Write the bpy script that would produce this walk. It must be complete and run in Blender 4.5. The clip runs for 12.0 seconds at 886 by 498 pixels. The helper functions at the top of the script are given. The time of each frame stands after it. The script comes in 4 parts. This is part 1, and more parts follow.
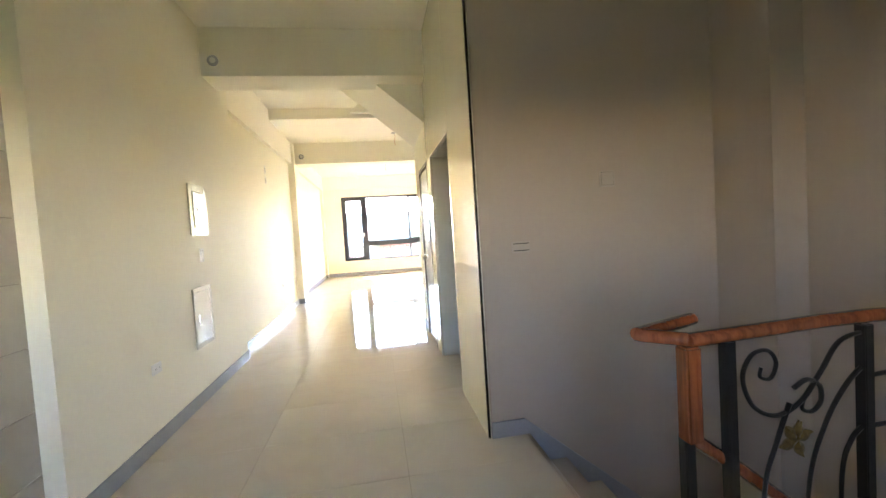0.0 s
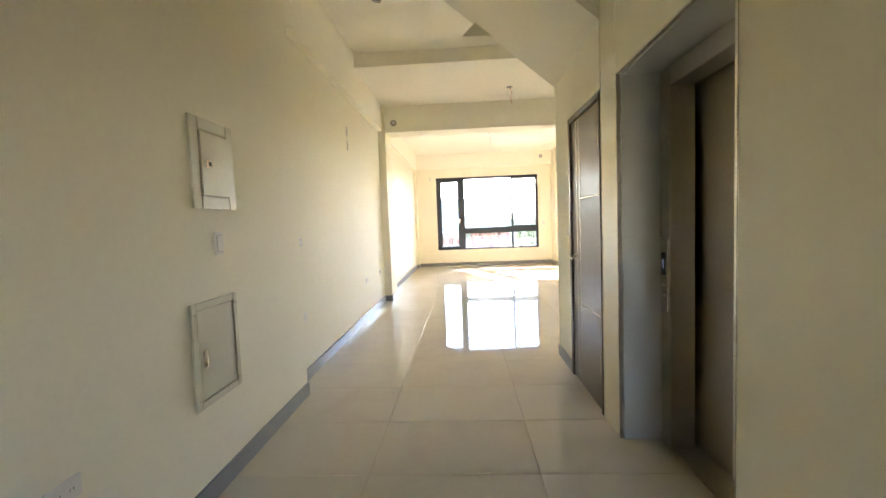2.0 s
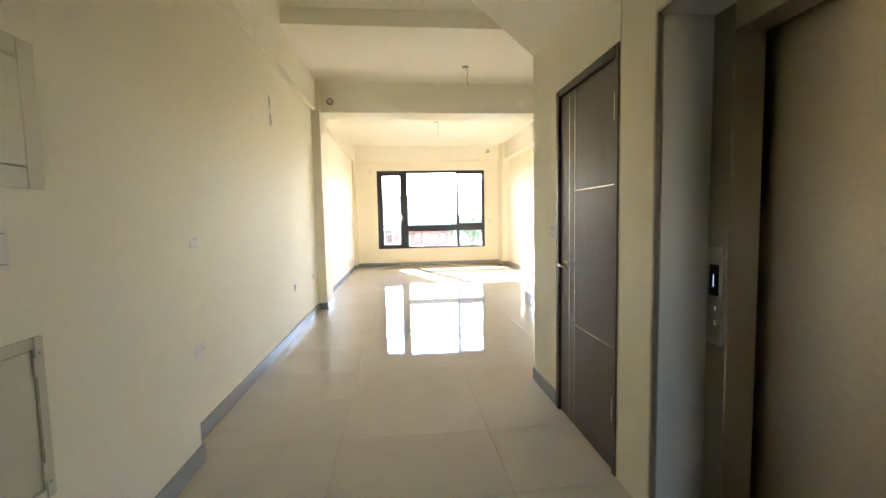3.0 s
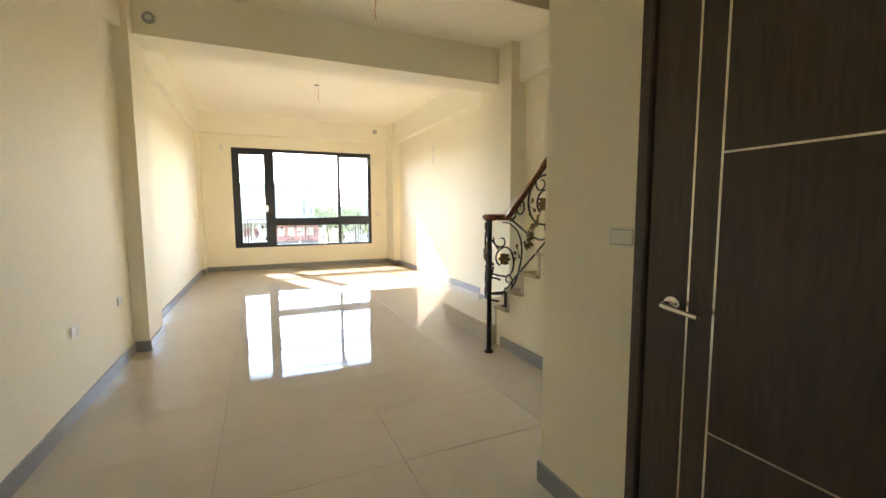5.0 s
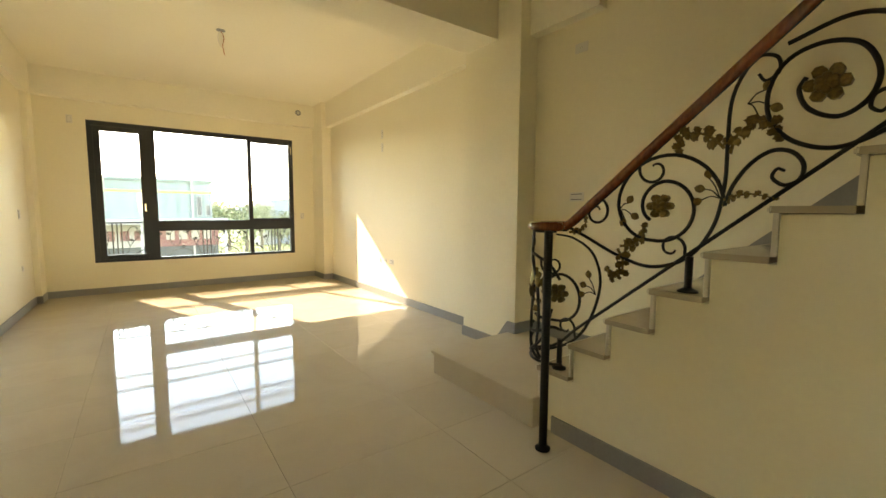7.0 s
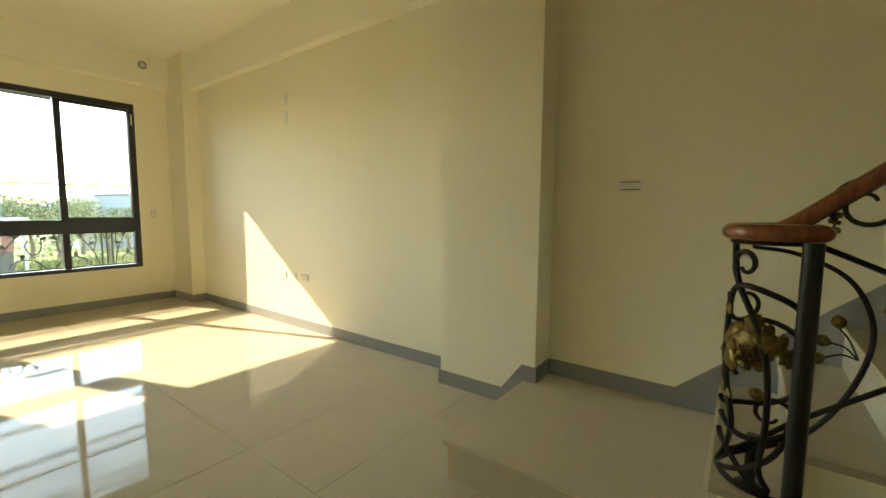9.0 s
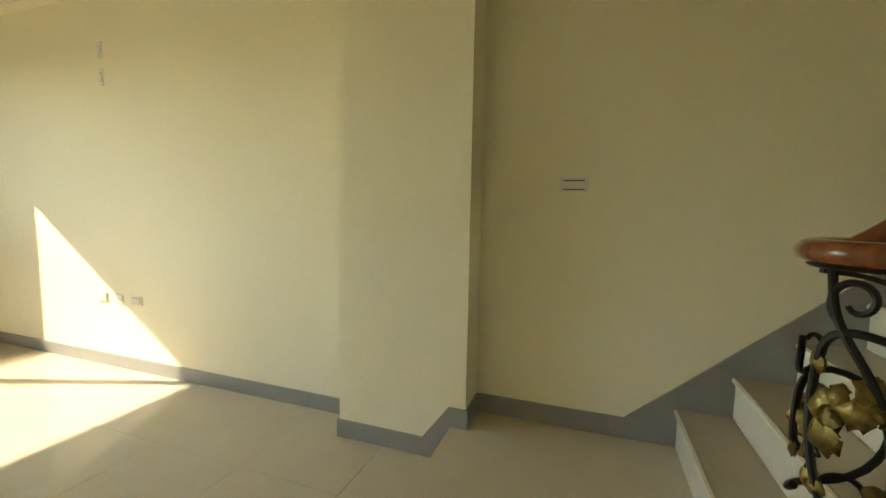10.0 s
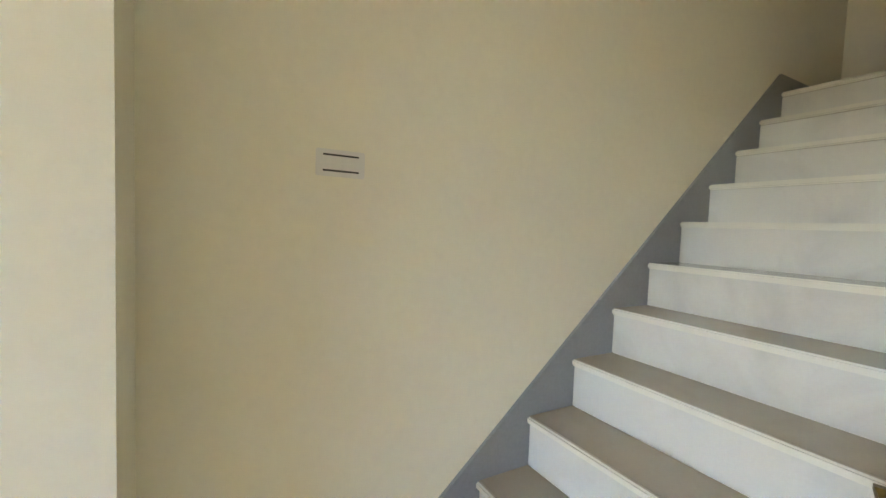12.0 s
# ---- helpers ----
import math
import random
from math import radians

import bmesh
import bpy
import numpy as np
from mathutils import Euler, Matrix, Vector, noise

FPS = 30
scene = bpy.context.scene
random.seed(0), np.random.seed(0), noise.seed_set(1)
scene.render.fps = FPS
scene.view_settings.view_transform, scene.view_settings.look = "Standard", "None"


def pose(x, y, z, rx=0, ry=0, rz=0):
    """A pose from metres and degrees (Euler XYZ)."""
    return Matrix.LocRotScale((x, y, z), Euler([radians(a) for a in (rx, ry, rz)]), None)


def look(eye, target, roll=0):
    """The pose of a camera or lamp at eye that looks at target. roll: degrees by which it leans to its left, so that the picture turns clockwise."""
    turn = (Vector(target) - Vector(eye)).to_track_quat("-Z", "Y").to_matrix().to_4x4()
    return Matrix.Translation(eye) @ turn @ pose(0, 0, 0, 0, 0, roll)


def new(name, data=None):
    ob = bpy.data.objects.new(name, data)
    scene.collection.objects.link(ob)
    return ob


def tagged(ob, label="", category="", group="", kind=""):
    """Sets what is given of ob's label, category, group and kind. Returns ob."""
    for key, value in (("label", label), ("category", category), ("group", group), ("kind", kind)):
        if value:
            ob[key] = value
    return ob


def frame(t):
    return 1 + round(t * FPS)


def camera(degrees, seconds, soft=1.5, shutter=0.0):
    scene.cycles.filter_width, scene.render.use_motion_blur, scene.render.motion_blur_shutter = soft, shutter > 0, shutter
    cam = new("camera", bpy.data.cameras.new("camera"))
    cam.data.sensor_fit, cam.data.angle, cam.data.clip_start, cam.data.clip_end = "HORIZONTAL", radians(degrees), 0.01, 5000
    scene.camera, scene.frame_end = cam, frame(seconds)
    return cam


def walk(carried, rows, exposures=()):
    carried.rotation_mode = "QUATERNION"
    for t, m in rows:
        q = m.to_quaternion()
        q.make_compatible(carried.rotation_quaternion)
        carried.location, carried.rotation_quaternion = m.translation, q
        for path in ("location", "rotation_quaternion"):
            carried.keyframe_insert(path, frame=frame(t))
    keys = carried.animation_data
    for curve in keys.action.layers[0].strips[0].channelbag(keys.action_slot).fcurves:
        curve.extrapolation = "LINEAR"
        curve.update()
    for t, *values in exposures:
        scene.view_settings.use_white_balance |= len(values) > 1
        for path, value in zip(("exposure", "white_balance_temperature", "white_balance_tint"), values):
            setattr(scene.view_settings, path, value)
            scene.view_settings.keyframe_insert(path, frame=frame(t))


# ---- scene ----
cam = camera(94.2, 12.0)

PATH = [
    (0, (0.619, -0.562, 1.319), (0.94, 1.41, 1.229), -3.7),
    (0.5, (0.525, -0.12, 1.308), (0.585, 1.876, 1.209), -3.5),
    (1, (0.471, 0.365, 1.285), (0.399, 2.361, 1.185), -3.0),
    (1.5, (0.417, 0.851, 1.279), (0.282, 2.844, 1.169), -2.7),
    (2, (0.361, 1.314, 1.298), (0.257, 3.307, 1.173), -2.2),
    (2.5, (0.301, 1.749, 1.292), (0.312, 3.745, 1.157), -1.7),
    (3, (0.213, 2.12, 1.297), (0.412, 4.105, 1.15), -1.2),
    (3.5, (0.15, 2.518, 1.274), (0.562, 4.47, 1.12), -0.6),
    (3.7, (0.117, 2.684, 1.272), (0.604, 4.618, 1.107), -0.5),
    (5.5, (0.071, 4.176, 1.294), (0.966, 5.955, 1.109), -0.1),
    (6, (0.117, 4.632, 1.282), (1.099, 6.365, 1.099), 0.1),
    (6.5, (0.156, 5.077, 1.287), (1.232, 6.753, 1.103), 0.2),
    (7, (0.211, 5.487, 1.304), (1.381, 7.099, 1.122), 0.3),
    (7.2, (0.221, 5.65, 1.309), (1.429, 7.235, 1.132), 0.5),
    (8.8, (0.454, 6.938, 1.294), (2.002, 8.192, 1.112), 0.5),
    (9, (0.53, 7.053, 1.283), (2.13, 8.238, 1.094), 0.4),
    (9.5, (0.748, 7.315, 1.286), (2.494, 8.273, 1.105), 0.8),
    (10, (0.985, 7.535, 1.297), (2.86, 8.203, 1.108), 1.0),
    (10.5, (1.232, 7.726, 1.299), (3.199, 8.033, 1.108), 1.4),
    (11, (1.492, 7.875, 1.28), (3.482, 7.767, 1.112), 2.1),
    (11.5, (1.755, 7.921, 1.29), (3.667, 7.357, 1.127), 2.3),
    (12, (1.97, 7.931, 1.267), (3.711, 6.954, 1.157), 2.2),
]
walk(cam, [(t, look(eye, target, roll)) for t, eye, target, roll in PATH],
     exposures=[(0.0, 6.4, 7000, 29), (0.5, 6.15, 7100, 29), (1.0, 5.9, 7100, 28), (2.5, 5.58, 6900, 26), (3.5, 5.33, 6950, 25), (5.5, 4.75, 8200, 24), (7.0, 4.27, 10300, 16),
                (8.8, 3.85, 10000, 5), (10.5, 4.15, 8700, 8), (11.0, 4.38, 8000, 10), (11.5, 4.72, 7300, 15), (12.0, 4.97, 6600, 22)])

# ---- world, sun and exposure ----
SUN_WAY = Vector((0.375, -1.0, -0.715)).normalized()
world = bpy.data.worlds.new("world")
scene.world = world
world.use_nodes = True
wn = world.node_tree
sky = wn.nodes.new("ShaderNodeTexSky")
sky.sky_type = "NISHITA"
sky.sun_disc = False
sky.sun_elevation = math.asin(-SUN_WAY.z)
sky.sun_rotation = math.atan2(-SUN_WAY.x, -SUN_WAY.y)
sky.dust_density = 0.05
sky.ozone_density = 1.0
wn.links.new(sky.outputs["Color"], wn.nodes["Background"].inputs["Color"])
wn.nodes["Background"].inputs["Strength"].default_value = 0.15

sun_lamp = new("sun", bpy.data.lights.new("sun", "SUN"))
sun_lamp.data.energy = 0.9
sun_lamp.data.angle = radians(0.6)
sun_lamp.data.color = (1.0, 0.95, 0.85)
sun_lamp.rotation_mode = "QUATERNION"
sun_lamp.rotation_quaternion = SUN_WAY.to_track_quat("-Z", "Y")

scene.cycles.max_bounces = 14
scene.cycles.diffuse_bounces = 10
scene.cycles.caustics_reflective = False


# ---- materials ----
def material(name, colour, rough=0.5, metal=0.0, grain=0.0, grain_scale=60.0, stain=0.0, stain_scale=2.0, bump=0.0, bump_scale=200.0,
             vary=0.0, coat=0.0, spec=0.5):
    """A painted, stone or metal surface: base colour with fine grain, broad stains, fine relief and a shift from piece to piece."""
    m = bpy.data.materials.new(name)
    m.use_nodes = True
    nt = m.node_tree
    b = nt.nodes["Principled BSDF"]
    b.inputs["Roughness"].default_value = rough
    b.inputs["Metallic"].default_value = metal
    b.inputs["Coat Weight"].default_value = coat
    b.inputs["Coat Roughness"].default_value = 0.05
    b.inputs["Specular IOR Level"].default_value = spec
    co = nt.nodes.new("ShaderNodeTexCoord")
    geo = nt.nodes.new("ShaderNodeNewGeometry")
    src = geo.outputs["Position"]
    val = None

    def add(a, c):
        if a is None:
            return c
        s = nt.nodes.new("ShaderNodeMath")
        nt.links.new(a, s.inputs[0])
        nt.links.new(c, s.inputs[1])
        return s.outputs[0]

    def noise_of(scale, amount, detail=4.0):
        n = nt.nodes.new("ShaderNodeTexNoise")
        n.inputs["Scale"].default_value = scale
        n.inputs["Detail"].default_value = detail
        nt.links.new(src, n.inputs["Vector"])
        r = nt.nodes.new("ShaderNodeMapRange")
        r.inputs["From Min"].default_value, r.inputs["From Max"].default_value = 0.25, 0.75
        r.inputs["To Min"].default_value, r.inputs["To Max"].default_value = -amount, amount
        nt.links.new(n.outputs["Fac"], r.inputs["Value"])
        return r.outputs["Result"]

    if grain:
        val = add(val, noise_of(grain_scale, grain))
    if stain:
        val = add(val, noise_of(stain_scale, stain, 6.0))
    if vary:
        info = nt.nodes.new("ShaderNodeObjectInfo")
        r = nt.nodes.new("ShaderNodeMapRange")
        r.inputs["To Min"].default_value, r.inputs["To Max"].default_value = -vary, vary
        nt.links.new(info.outputs["Random"], r.inputs["Value"])
        val = add(val, r.outputs["Result"])
    if val is None:
        b.inputs["Base Color"].default_value = (*colour, 1)
    else:
        one = nt.nodes.new("ShaderNodeMath")
        one.inputs[1].default_value = 1.0
        nt.links.new(val, one.inputs[0])
        mul = nt.nodes.new("ShaderNodeVectorMath")
        mul.operation = "SCALE"
        mul.inputs[0].default_value = colour
        nt.links.new(one.outputs[0], mul.inputs["Scale"])
        nt.links.new(mul.outputs[0], b.inputs["Base Color"])
    if bump:
        n = nt.nodes.new("ShaderNodeTexNoise")
        n.inputs["Scale"].default_value = bump_scale
        n.inputs["Detail"].default_value = 3.0
        nt.links.new(src, n.inputs["Vector"])
        u = nt.nodes.new("ShaderNodeBump")
        u.inputs["Strength"].default_value = bump
        u.inputs["Distance"].default_value = 0.002
        nt.links.new(n.outputs["Fac"], u.inputs["Height"])
        nt.links.new(u.outputs["Normal"], b.inputs["Normal"])
    return m


def veined(name, colour, vein, rough, scale=3.0, amount=0.35, vary=0.03):
    """Polished stone with soft clouds and veins."""
    m = material(name, colour, rough, grain=0.02, grain_scale=120, vary=vary)
    nt = m.node_tree
    b = nt.nodes["Principled BSDF"]
    old = b.inputs["Base Color"].links[0].from_socket
    geo = nt.nodes.new("ShaderNodeNewGeometry")
    n = nt.nodes.new("ShaderNodeTexNoise")
    n.inputs["Scale"].default_value = scale
    n.inputs["Detail"].default_value = 8.0
    n.inputs["Distortion"].default_value = 1.6
    nt.links.new(geo.outputs["Position"], n.inputs["Vector"])
    r = nt.nodes.new("ShaderNodeMapRange")
    r.inputs["From Min"].default_value, r.inputs["From Max"].default_value = 0.45, 0.72
    r.inputs["To Max"].default_value = amount
    nt.links.new(n.outputs["Fac"], r.inputs["Value"])
    mix = nt.nodes.new("ShaderNodeMix")
    mix.data_type = "RGBA"
    nt.links.new(r.outputs["Result"], mix.inputs["Factor"])
    nt.links.new(old, mix.inputs["A"])
    mix.inputs["B"].default_value = (*vein, 1)
    nt.links.new(mix.outputs["Result"], b.inputs["Base Color"])
    return m


def wood(name, colour, dark, rough, scale=8.0, coat=0.3):
    m = material(name, colour, rough, grain=0.06, grain_scale=90, coat=coat)
    nt = m.node_tree
    b = nt.nodes["Principled BSDF"]
    old = b.inputs["Base Color"].links[0].from_socket
    geo = nt.nodes.new("ShaderNodeNewGeometry")
    mp = nt.nodes.new("ShaderNodeMapping")
    mp.inputs["Scale"].default_value = (12.0, 12.0, 1.0)
    nt.links.new(geo.outputs["Position"], mp.inputs["Vector"])
    w = nt.nodes.new("ShaderNodeTexNoise")
    w.inputs["Scale"].default_value = scale
    w.inputs["Detail"].default_value = 6.0
    nt.links.new(mp.outputs["Vector"], w.inputs["Vector"])
    r = nt.nodes.new("ShaderNodeMapRange")
    r.inputs["From Min"].default_value, r.inputs["From Max"].default_value = 0.4, 0.7
    nt.links.new(w.outputs["Fac"], r.inputs["Value"])
    mix = nt.nodes.new("ShaderNodeMix")
    mix.data_type = "RGBA"
    nt.links.new(r.outputs["Result"], mix.inputs["Factor"])
    nt.links.new(old, mix.inputs["A"])
    mix.inputs["B"].default_value = (*dark, 1)
    nt.links.new(mix.outputs["Result"], b.inputs["Base Color"])
    return m


def brushed(name, colour, rough):
    """Metal brushed lengthwise."""
    m = material(name, colour, rough, metal=1.0, grain=0.05, grain_scale=40)
    nt = m.node_tree
    geo = nt.nodes.new("ShaderNodeNewGeometry")
    mp = nt.nodes.new("ShaderNodeMapping")
    mp.inputs["Scale"].default_value = (300.0, 300.0, 3.0)
    nt.links.new(geo.outputs["Position"], mp.inputs["Vector"])
    n = nt.nodes.new("ShaderNodeTexNoise")
    n.inputs["Scale"].default_value = 1.0
    nt.links.new(mp.outputs["Vector"], n.inputs["Vector"])
    u = nt.nodes.new("ShaderNodeBump")
    u.inputs["Strength"].default_value = 0.08
    u.inputs["Distance"].default_value = 0.001
    nt.links.new(n.outputs["Fac"], u.inputs["Height"])
    nt.links.new(u.outputs["Normal"], nt.nodes["Principled BSDF"].inputs["Normal"])
    return m


WALL = material("cream wall paint", (0.87, 0.83, 0.69), 0.7, grain=0.015, grain_scale=30, stain=0.025, stain_scale=0.9, bump=0.12, bump_scale=140)
CEIL = material("cream ceiling paint", (0.88, 0.85, 0.74), 0.8, grain=0.015, grain_scale=30, stain=0.02, stain_scale=0.8, bump=0.1, bump_scale=140)
SKIRT = material("grey skirting tile", (0.27, 0.28, 0.29), 0.35, grain=0.05, grain_scale=80, stain=0.06, stain_scale=3)
FLOOR = veined("polished beige porcelain", (0.57, 0.515, 0.42), (0.50, 0.44, 0.35), 0.045, 2.2, 0.4, 0.02)
fb = FLOOR.node_tree.nodes["Principled BSDF"]
fb.inputs["Specular IOR Level"].default_value = 0.13
GROUT = material("floor grout", (0.34, 0.30, 0.24), 0.5, grain=0.1)
MARBLE = veined("beige stair marble", (0.46, 0.40, 0.31), (0.38, 0.32, 0.25), 0.12, 3.0, 0.4)
RISER = veined("pale riser marble", (0.66, 0.63, 0.57), (0.50, 0.47, 0.42), 0.2, 2.6, 0.5)
NOSING = veined("pale nosing marble", (0.74, 0.70, 0.60), (0.62, 0.58, 0.49), 0.15, 3.0, 0.4)
PANEL = material("cream lacquered glass", (0.78, 0.73, 0.55), 0.08, stain=0.015, stain_scale=1.0, coat=0.3)
for m in (WALL, CEIL):
    m.node_tree.nodes["Principled BSDF"].inputs["Specular IOR Level"].default_value = 0.25
# cream wall paint darkened: the shade over the stairs down is in this colour
SHADEDWALL = material("stair wall paint with shade mixed in", (0.40, 0.335, 0.28), 0.7, grain=0.015, grain_scale=30, stain=0.04, stain_scale=1.1, bump=0.12, bump_scale=140)
REVEAL = material("grey lift reveal panel", (0.60, 0.60, 0.56), 0.25, grain=0.02, stain=0.03)
STEEL = brushed("brushed bronze steel", (0.52, 0.48, 0.41), 0.32)
STEELD = brushed("brushed lift door steel", (0.58, 0.52, 0.43), 0.36)
BLACKTRIM = material("black glossy trim", (0.02, 0.02, 0.022), 0.12, metal=0.6)
CHROME = material("satin chrome", (0.72, 0.70, 0.66), 0.22, metal=1.0)
ALU = material("dark aluminium", (0.035, 0.042, 0.052), 0.38, metal=0.3, grain=0.04, grain_scale=150)
DOORWOOD = wood("dark walnut door veneer", (0.055, 0.036, 0.026), (0.032, 0.021, 0.016), 0.35, 6.0)
RAILWOOD = wood("red-brown lacquered wood", (0.23, 0.066, 0.024), (0.13, 0.036, 0.014), 0.22, 5.0, 0.6)
IRON = material("black wrought iron", (0.018, 0.017, 0.016), 0.42, metal=0.5, grain=0.15, grain_scale=120, bump=0.3, bump_scale=260)
GILT = material("brushed old gold iron", (0.17, 0.12, 0.04), 0.4, metal=0.8, grain=0.45, grain_scale=70, bump=0.4, bump_scale=160)
PLASTIC = material("white switch plastic", (0.77, 0.76, 0.72), 0.3, grain=0.01)
# grey strip colour that paints the shade in narrow gaps
GAPSHADE = material("grey gap shade", (0.16, 0.15, 0.14), 0.5)
BOXPAINT = material("cream cabinet paint", (0.62, 0.59, 0.47), 0.35, grain=0.02, stain=0.03, stain_scale=4)
# near-black that paints the shade of recesses and of the unlit shaft
VOIDSHADE = material("near-black recess shade", (0.02, 0.02, 0.02), 0.6)
WALLTILE = veined("pale wall tile", (0.62, 0.56, 0.46), (0.50, 0.44, 0.36), 0.25, 4.0, 0.4)
CONCRETE = material("pale balcony concrete", (0.62, 0.60, 0.56), 0.8, grain=0.06, stain=0.1, stain_scale=1.5)
WIRE = material("black cable", (0.02, 0.02, 0.02), 0.5)
YELLOWWIRE = material("yellow cable sleeve", (0.65, 0.5, 0.12), 0.6)
SCREEN = material("lift display glass", (0.01, 0.01, 0.012), 0.08)
LAMPRED = material("copper wire", (0.5, 0.16, 0.05), 0.4, metal=0.8)

GLASS = bpy.data.materials.new("clear glass")
GLASS.use_nodes = True
gt = GLASS.node_tree
gt.nodes.remove(gt.nodes["Principled BSDF"])
g_tr = gt.nodes.new("ShaderNodeBsdfTransparent")
g_tr.inputs["Color"].default_value = (0.93, 0.96, 0.96, 1)
g_gl = gt.nodes.new("ShaderNodeBsdfGlossy")
g_gl.inputs["Roughness"].default_value = 0.02
g_fr = gt.nodes.new("ShaderNodeFresnel")
g_mx = gt.nodes.new("ShaderNodeMixShader")
gt.links.new(g_fr.outputs[0], g_mx.inputs[0])
gt.links.new(g_tr.outputs[0], g_mx.inputs[1])
gt.links.new(g_gl.outputs[0], g_mx.inputs[2])
gt.links.new(g_mx.outputs[0], gt.nodes["Material Output"].inputs["Surface"])


# ---- mesh helpers ----
def box(bm, x0, x1, y0, y1, z0, z1, bevel=0.0):
    vs = [bm.verts.new((x, y, z)) for x in (x0, x1) for y in (y0, y1) for z in (z0, z1)]
    fs = [bm.faces.new([vs[i] for i in q]) for q in ((0, 1, 3, 2), (4, 6, 7, 5), (0, 4, 5, 1), (2, 3, 7, 6), (0, 2, 6, 4), (1, 5, 7, 3))]
    if bevel:
        es = {e for f in fs for e in f.edges}
        bmesh.ops.bevel(bm, geom=list(es), offset=bevel, segments=2, affect="EDGES")
    return bm


def prism(bm, pts, axis, a, b):
    """A polygon pushed from a to b along an axis; its points lie in the other two."""
    def at(p, v):
        return {"x": (v, p[0], p[1]), "y": (p[0], v, p[1]), "z": (p[0], p[1], v)}[axis]
    lo = [bm.verts.new(at(p, a)) for p in pts]
    hi = [bm.verts.new(at(p, b)) for p in pts]
    bm.faces.new(lo)
    bm.faces.new(hi[::-1])
    for i in range(len(pts)):
        j = (i + 1) % len(pts)
        bm.faces.new((lo[i], hi[i], hi[j], lo[j]))
    bmesh.ops.recalc_face_normals(bm, faces=bm.faces[:])
    return bm


def tube(bm, pts, r, n=8, flat=1.0):
    """A rod along points; r is one radius or one for each point."""
    pts = [Vector(p) for p in pts]
    rs = r if isinstance(r, (list, tuple)) else [r] * len(pts)
    up = Vector((0, 0, 1))
    rings = []
    for i, p in enumerate(pts):
        d = (pts[min(i + 1, len(pts) - 1)] - pts[max(i - 1, 0)]).normalized()
        if i == 0:
            side = d.cross(up)
            if side.length < 0.2:
                side = d.cross(Vector((1, 0, 0)))
            side.normalize()
        else:
            side = (side - d * side.dot(d)).normalized()
        nrm = side.cross(d)
        rings.append([bm.verts.new(p + (side * math.cos(2 * math.pi * k / n) + nrm * math.sin(2 * math.pi * k / n) * flat) * rs[i]) for k in range(n)])
    for a, b in zip(rings, rings[1:]):
        for k in range(n):
            bm.faces.new((a[k], a[(k + 1) % n], b[(k + 1) % n], b[k]))
    bm.faces.new(rings[0][::-1])
    bm.faces.new(rings[-1])
    return bm


def lathe(bm, profile, centre, axis="z", n=20):
    """A turned piece: profile rows of (radius, height) about an axis through centre."""
    c = Vector(centre)

    def put(r, h, k):
        a = 2 * math.pi * k / n
        u, v = r * math.cos(a), r * math.sin(a)
        return c + Vector({"z": (u, v, h), "x": (h, u, v), "y": (u, h, v)}[axis])
    rings = [[bm.verts.new(put(r, h, k)) for k in range(n)] for r, h in profile]
    for a, b in zip(rings, rings[1:]):
        for k in range(n):
            bm.faces.new((a[k], a[(k + 1) % n], b[(k + 1) % n], b[k]))
    bm.faces.new(rings[0][::-1])
    bm.faces.new(rings[-1])
    bmesh.ops.recalc_face_normals(bm, faces=bm.faces[:])
    return bm


def smooth_path(ctrl, steps=8):
    """Points of a smooth curve through the control points."""
    c = [Vector(p) for p in ctrl]
    c = [c[0] * 2 - c[1]] + c + [c[-1] * 2 - c[-2]]
    out = []
    for i in range(1, len(c) - 2):
        for k in range(steps):
            t = k / steps
            a, b, d, e = c[i - 1], c[i], c[i + 1], c[i + 2]
            out.append(0.5 * ((2 * b) + (d - a) * t + (2 * a - 5 * b + 4 * d - e) * t * t + (3 * b - a - 3 * d + e) * t ** 3))
    out.append(c[-2])
    return out


ORIGIN = {}


def mesh_object(name, bm, mat, smooth=False):
    me = bpy.data.meshes.new(name)
    bmesh.ops.recalc_face_normals(bm, faces=bm.faces[:])
    bm.to_mesh(me)
    bm.free()
    me.materials.append(mat)
    if smooth:
        me.shade_smooth()
        me.set_sharp_from_angle(angle=radians(40))
    return new(name, me)


def part(name, bm, mat, parent, label="", smooth=False):
    """One mesh, in world coordinates, under a thing or a part."""
    ob = mesh_object(name, bm, mat, smooth)
    ob.parent = parent
    if parent.type == "EMPTY":
        ob.matrix_parent_inverse = Matrix.Translation(-parent.location)
    return tagged(ob, label) if label else ob


def thing(name, base, label, category, group="", kind=""):
    ob = new(name)
    ob.empty_display_size = 0.1
    ob.location = base
    return tagged(ob, label, category, group, kind)


def setting(name, bm, mat, label, category="", smooth=False):
    return tagged(mesh_object(name, bm, mat, smooth), label, category or name.split("_")[0], "", "structure")


def boxes(*rows, bevel=0.0):
    bm = bmesh.new()
    for r in rows:
        box(bm, *r, bevel=bevel)
    return bm


# ---- large structure ----
HALL_L, DIN_L, LIV_L = -0.90, -1.02, -1.05   # left wall faces: hall, dining part, living part
OUT_L = -1.35
LIFT_X, DOOR_X = 1.235, 1.245                # lift cladding and door wall faces
RIGHT = 3.13                                 # right-hand wall face
JOG, PIER0, PIER1 = 4.40, 8.25, 8.80
WIN_Y, OUT_Y = 13.67, 13.90                  # window wall, inside and outside faces
WALL_END = 1.61
BACK = -3.4
CEIL_HALL, CEIL_MID, CEIL_LIV = 3.39, 3.47, 3.30
TOP = 6.3
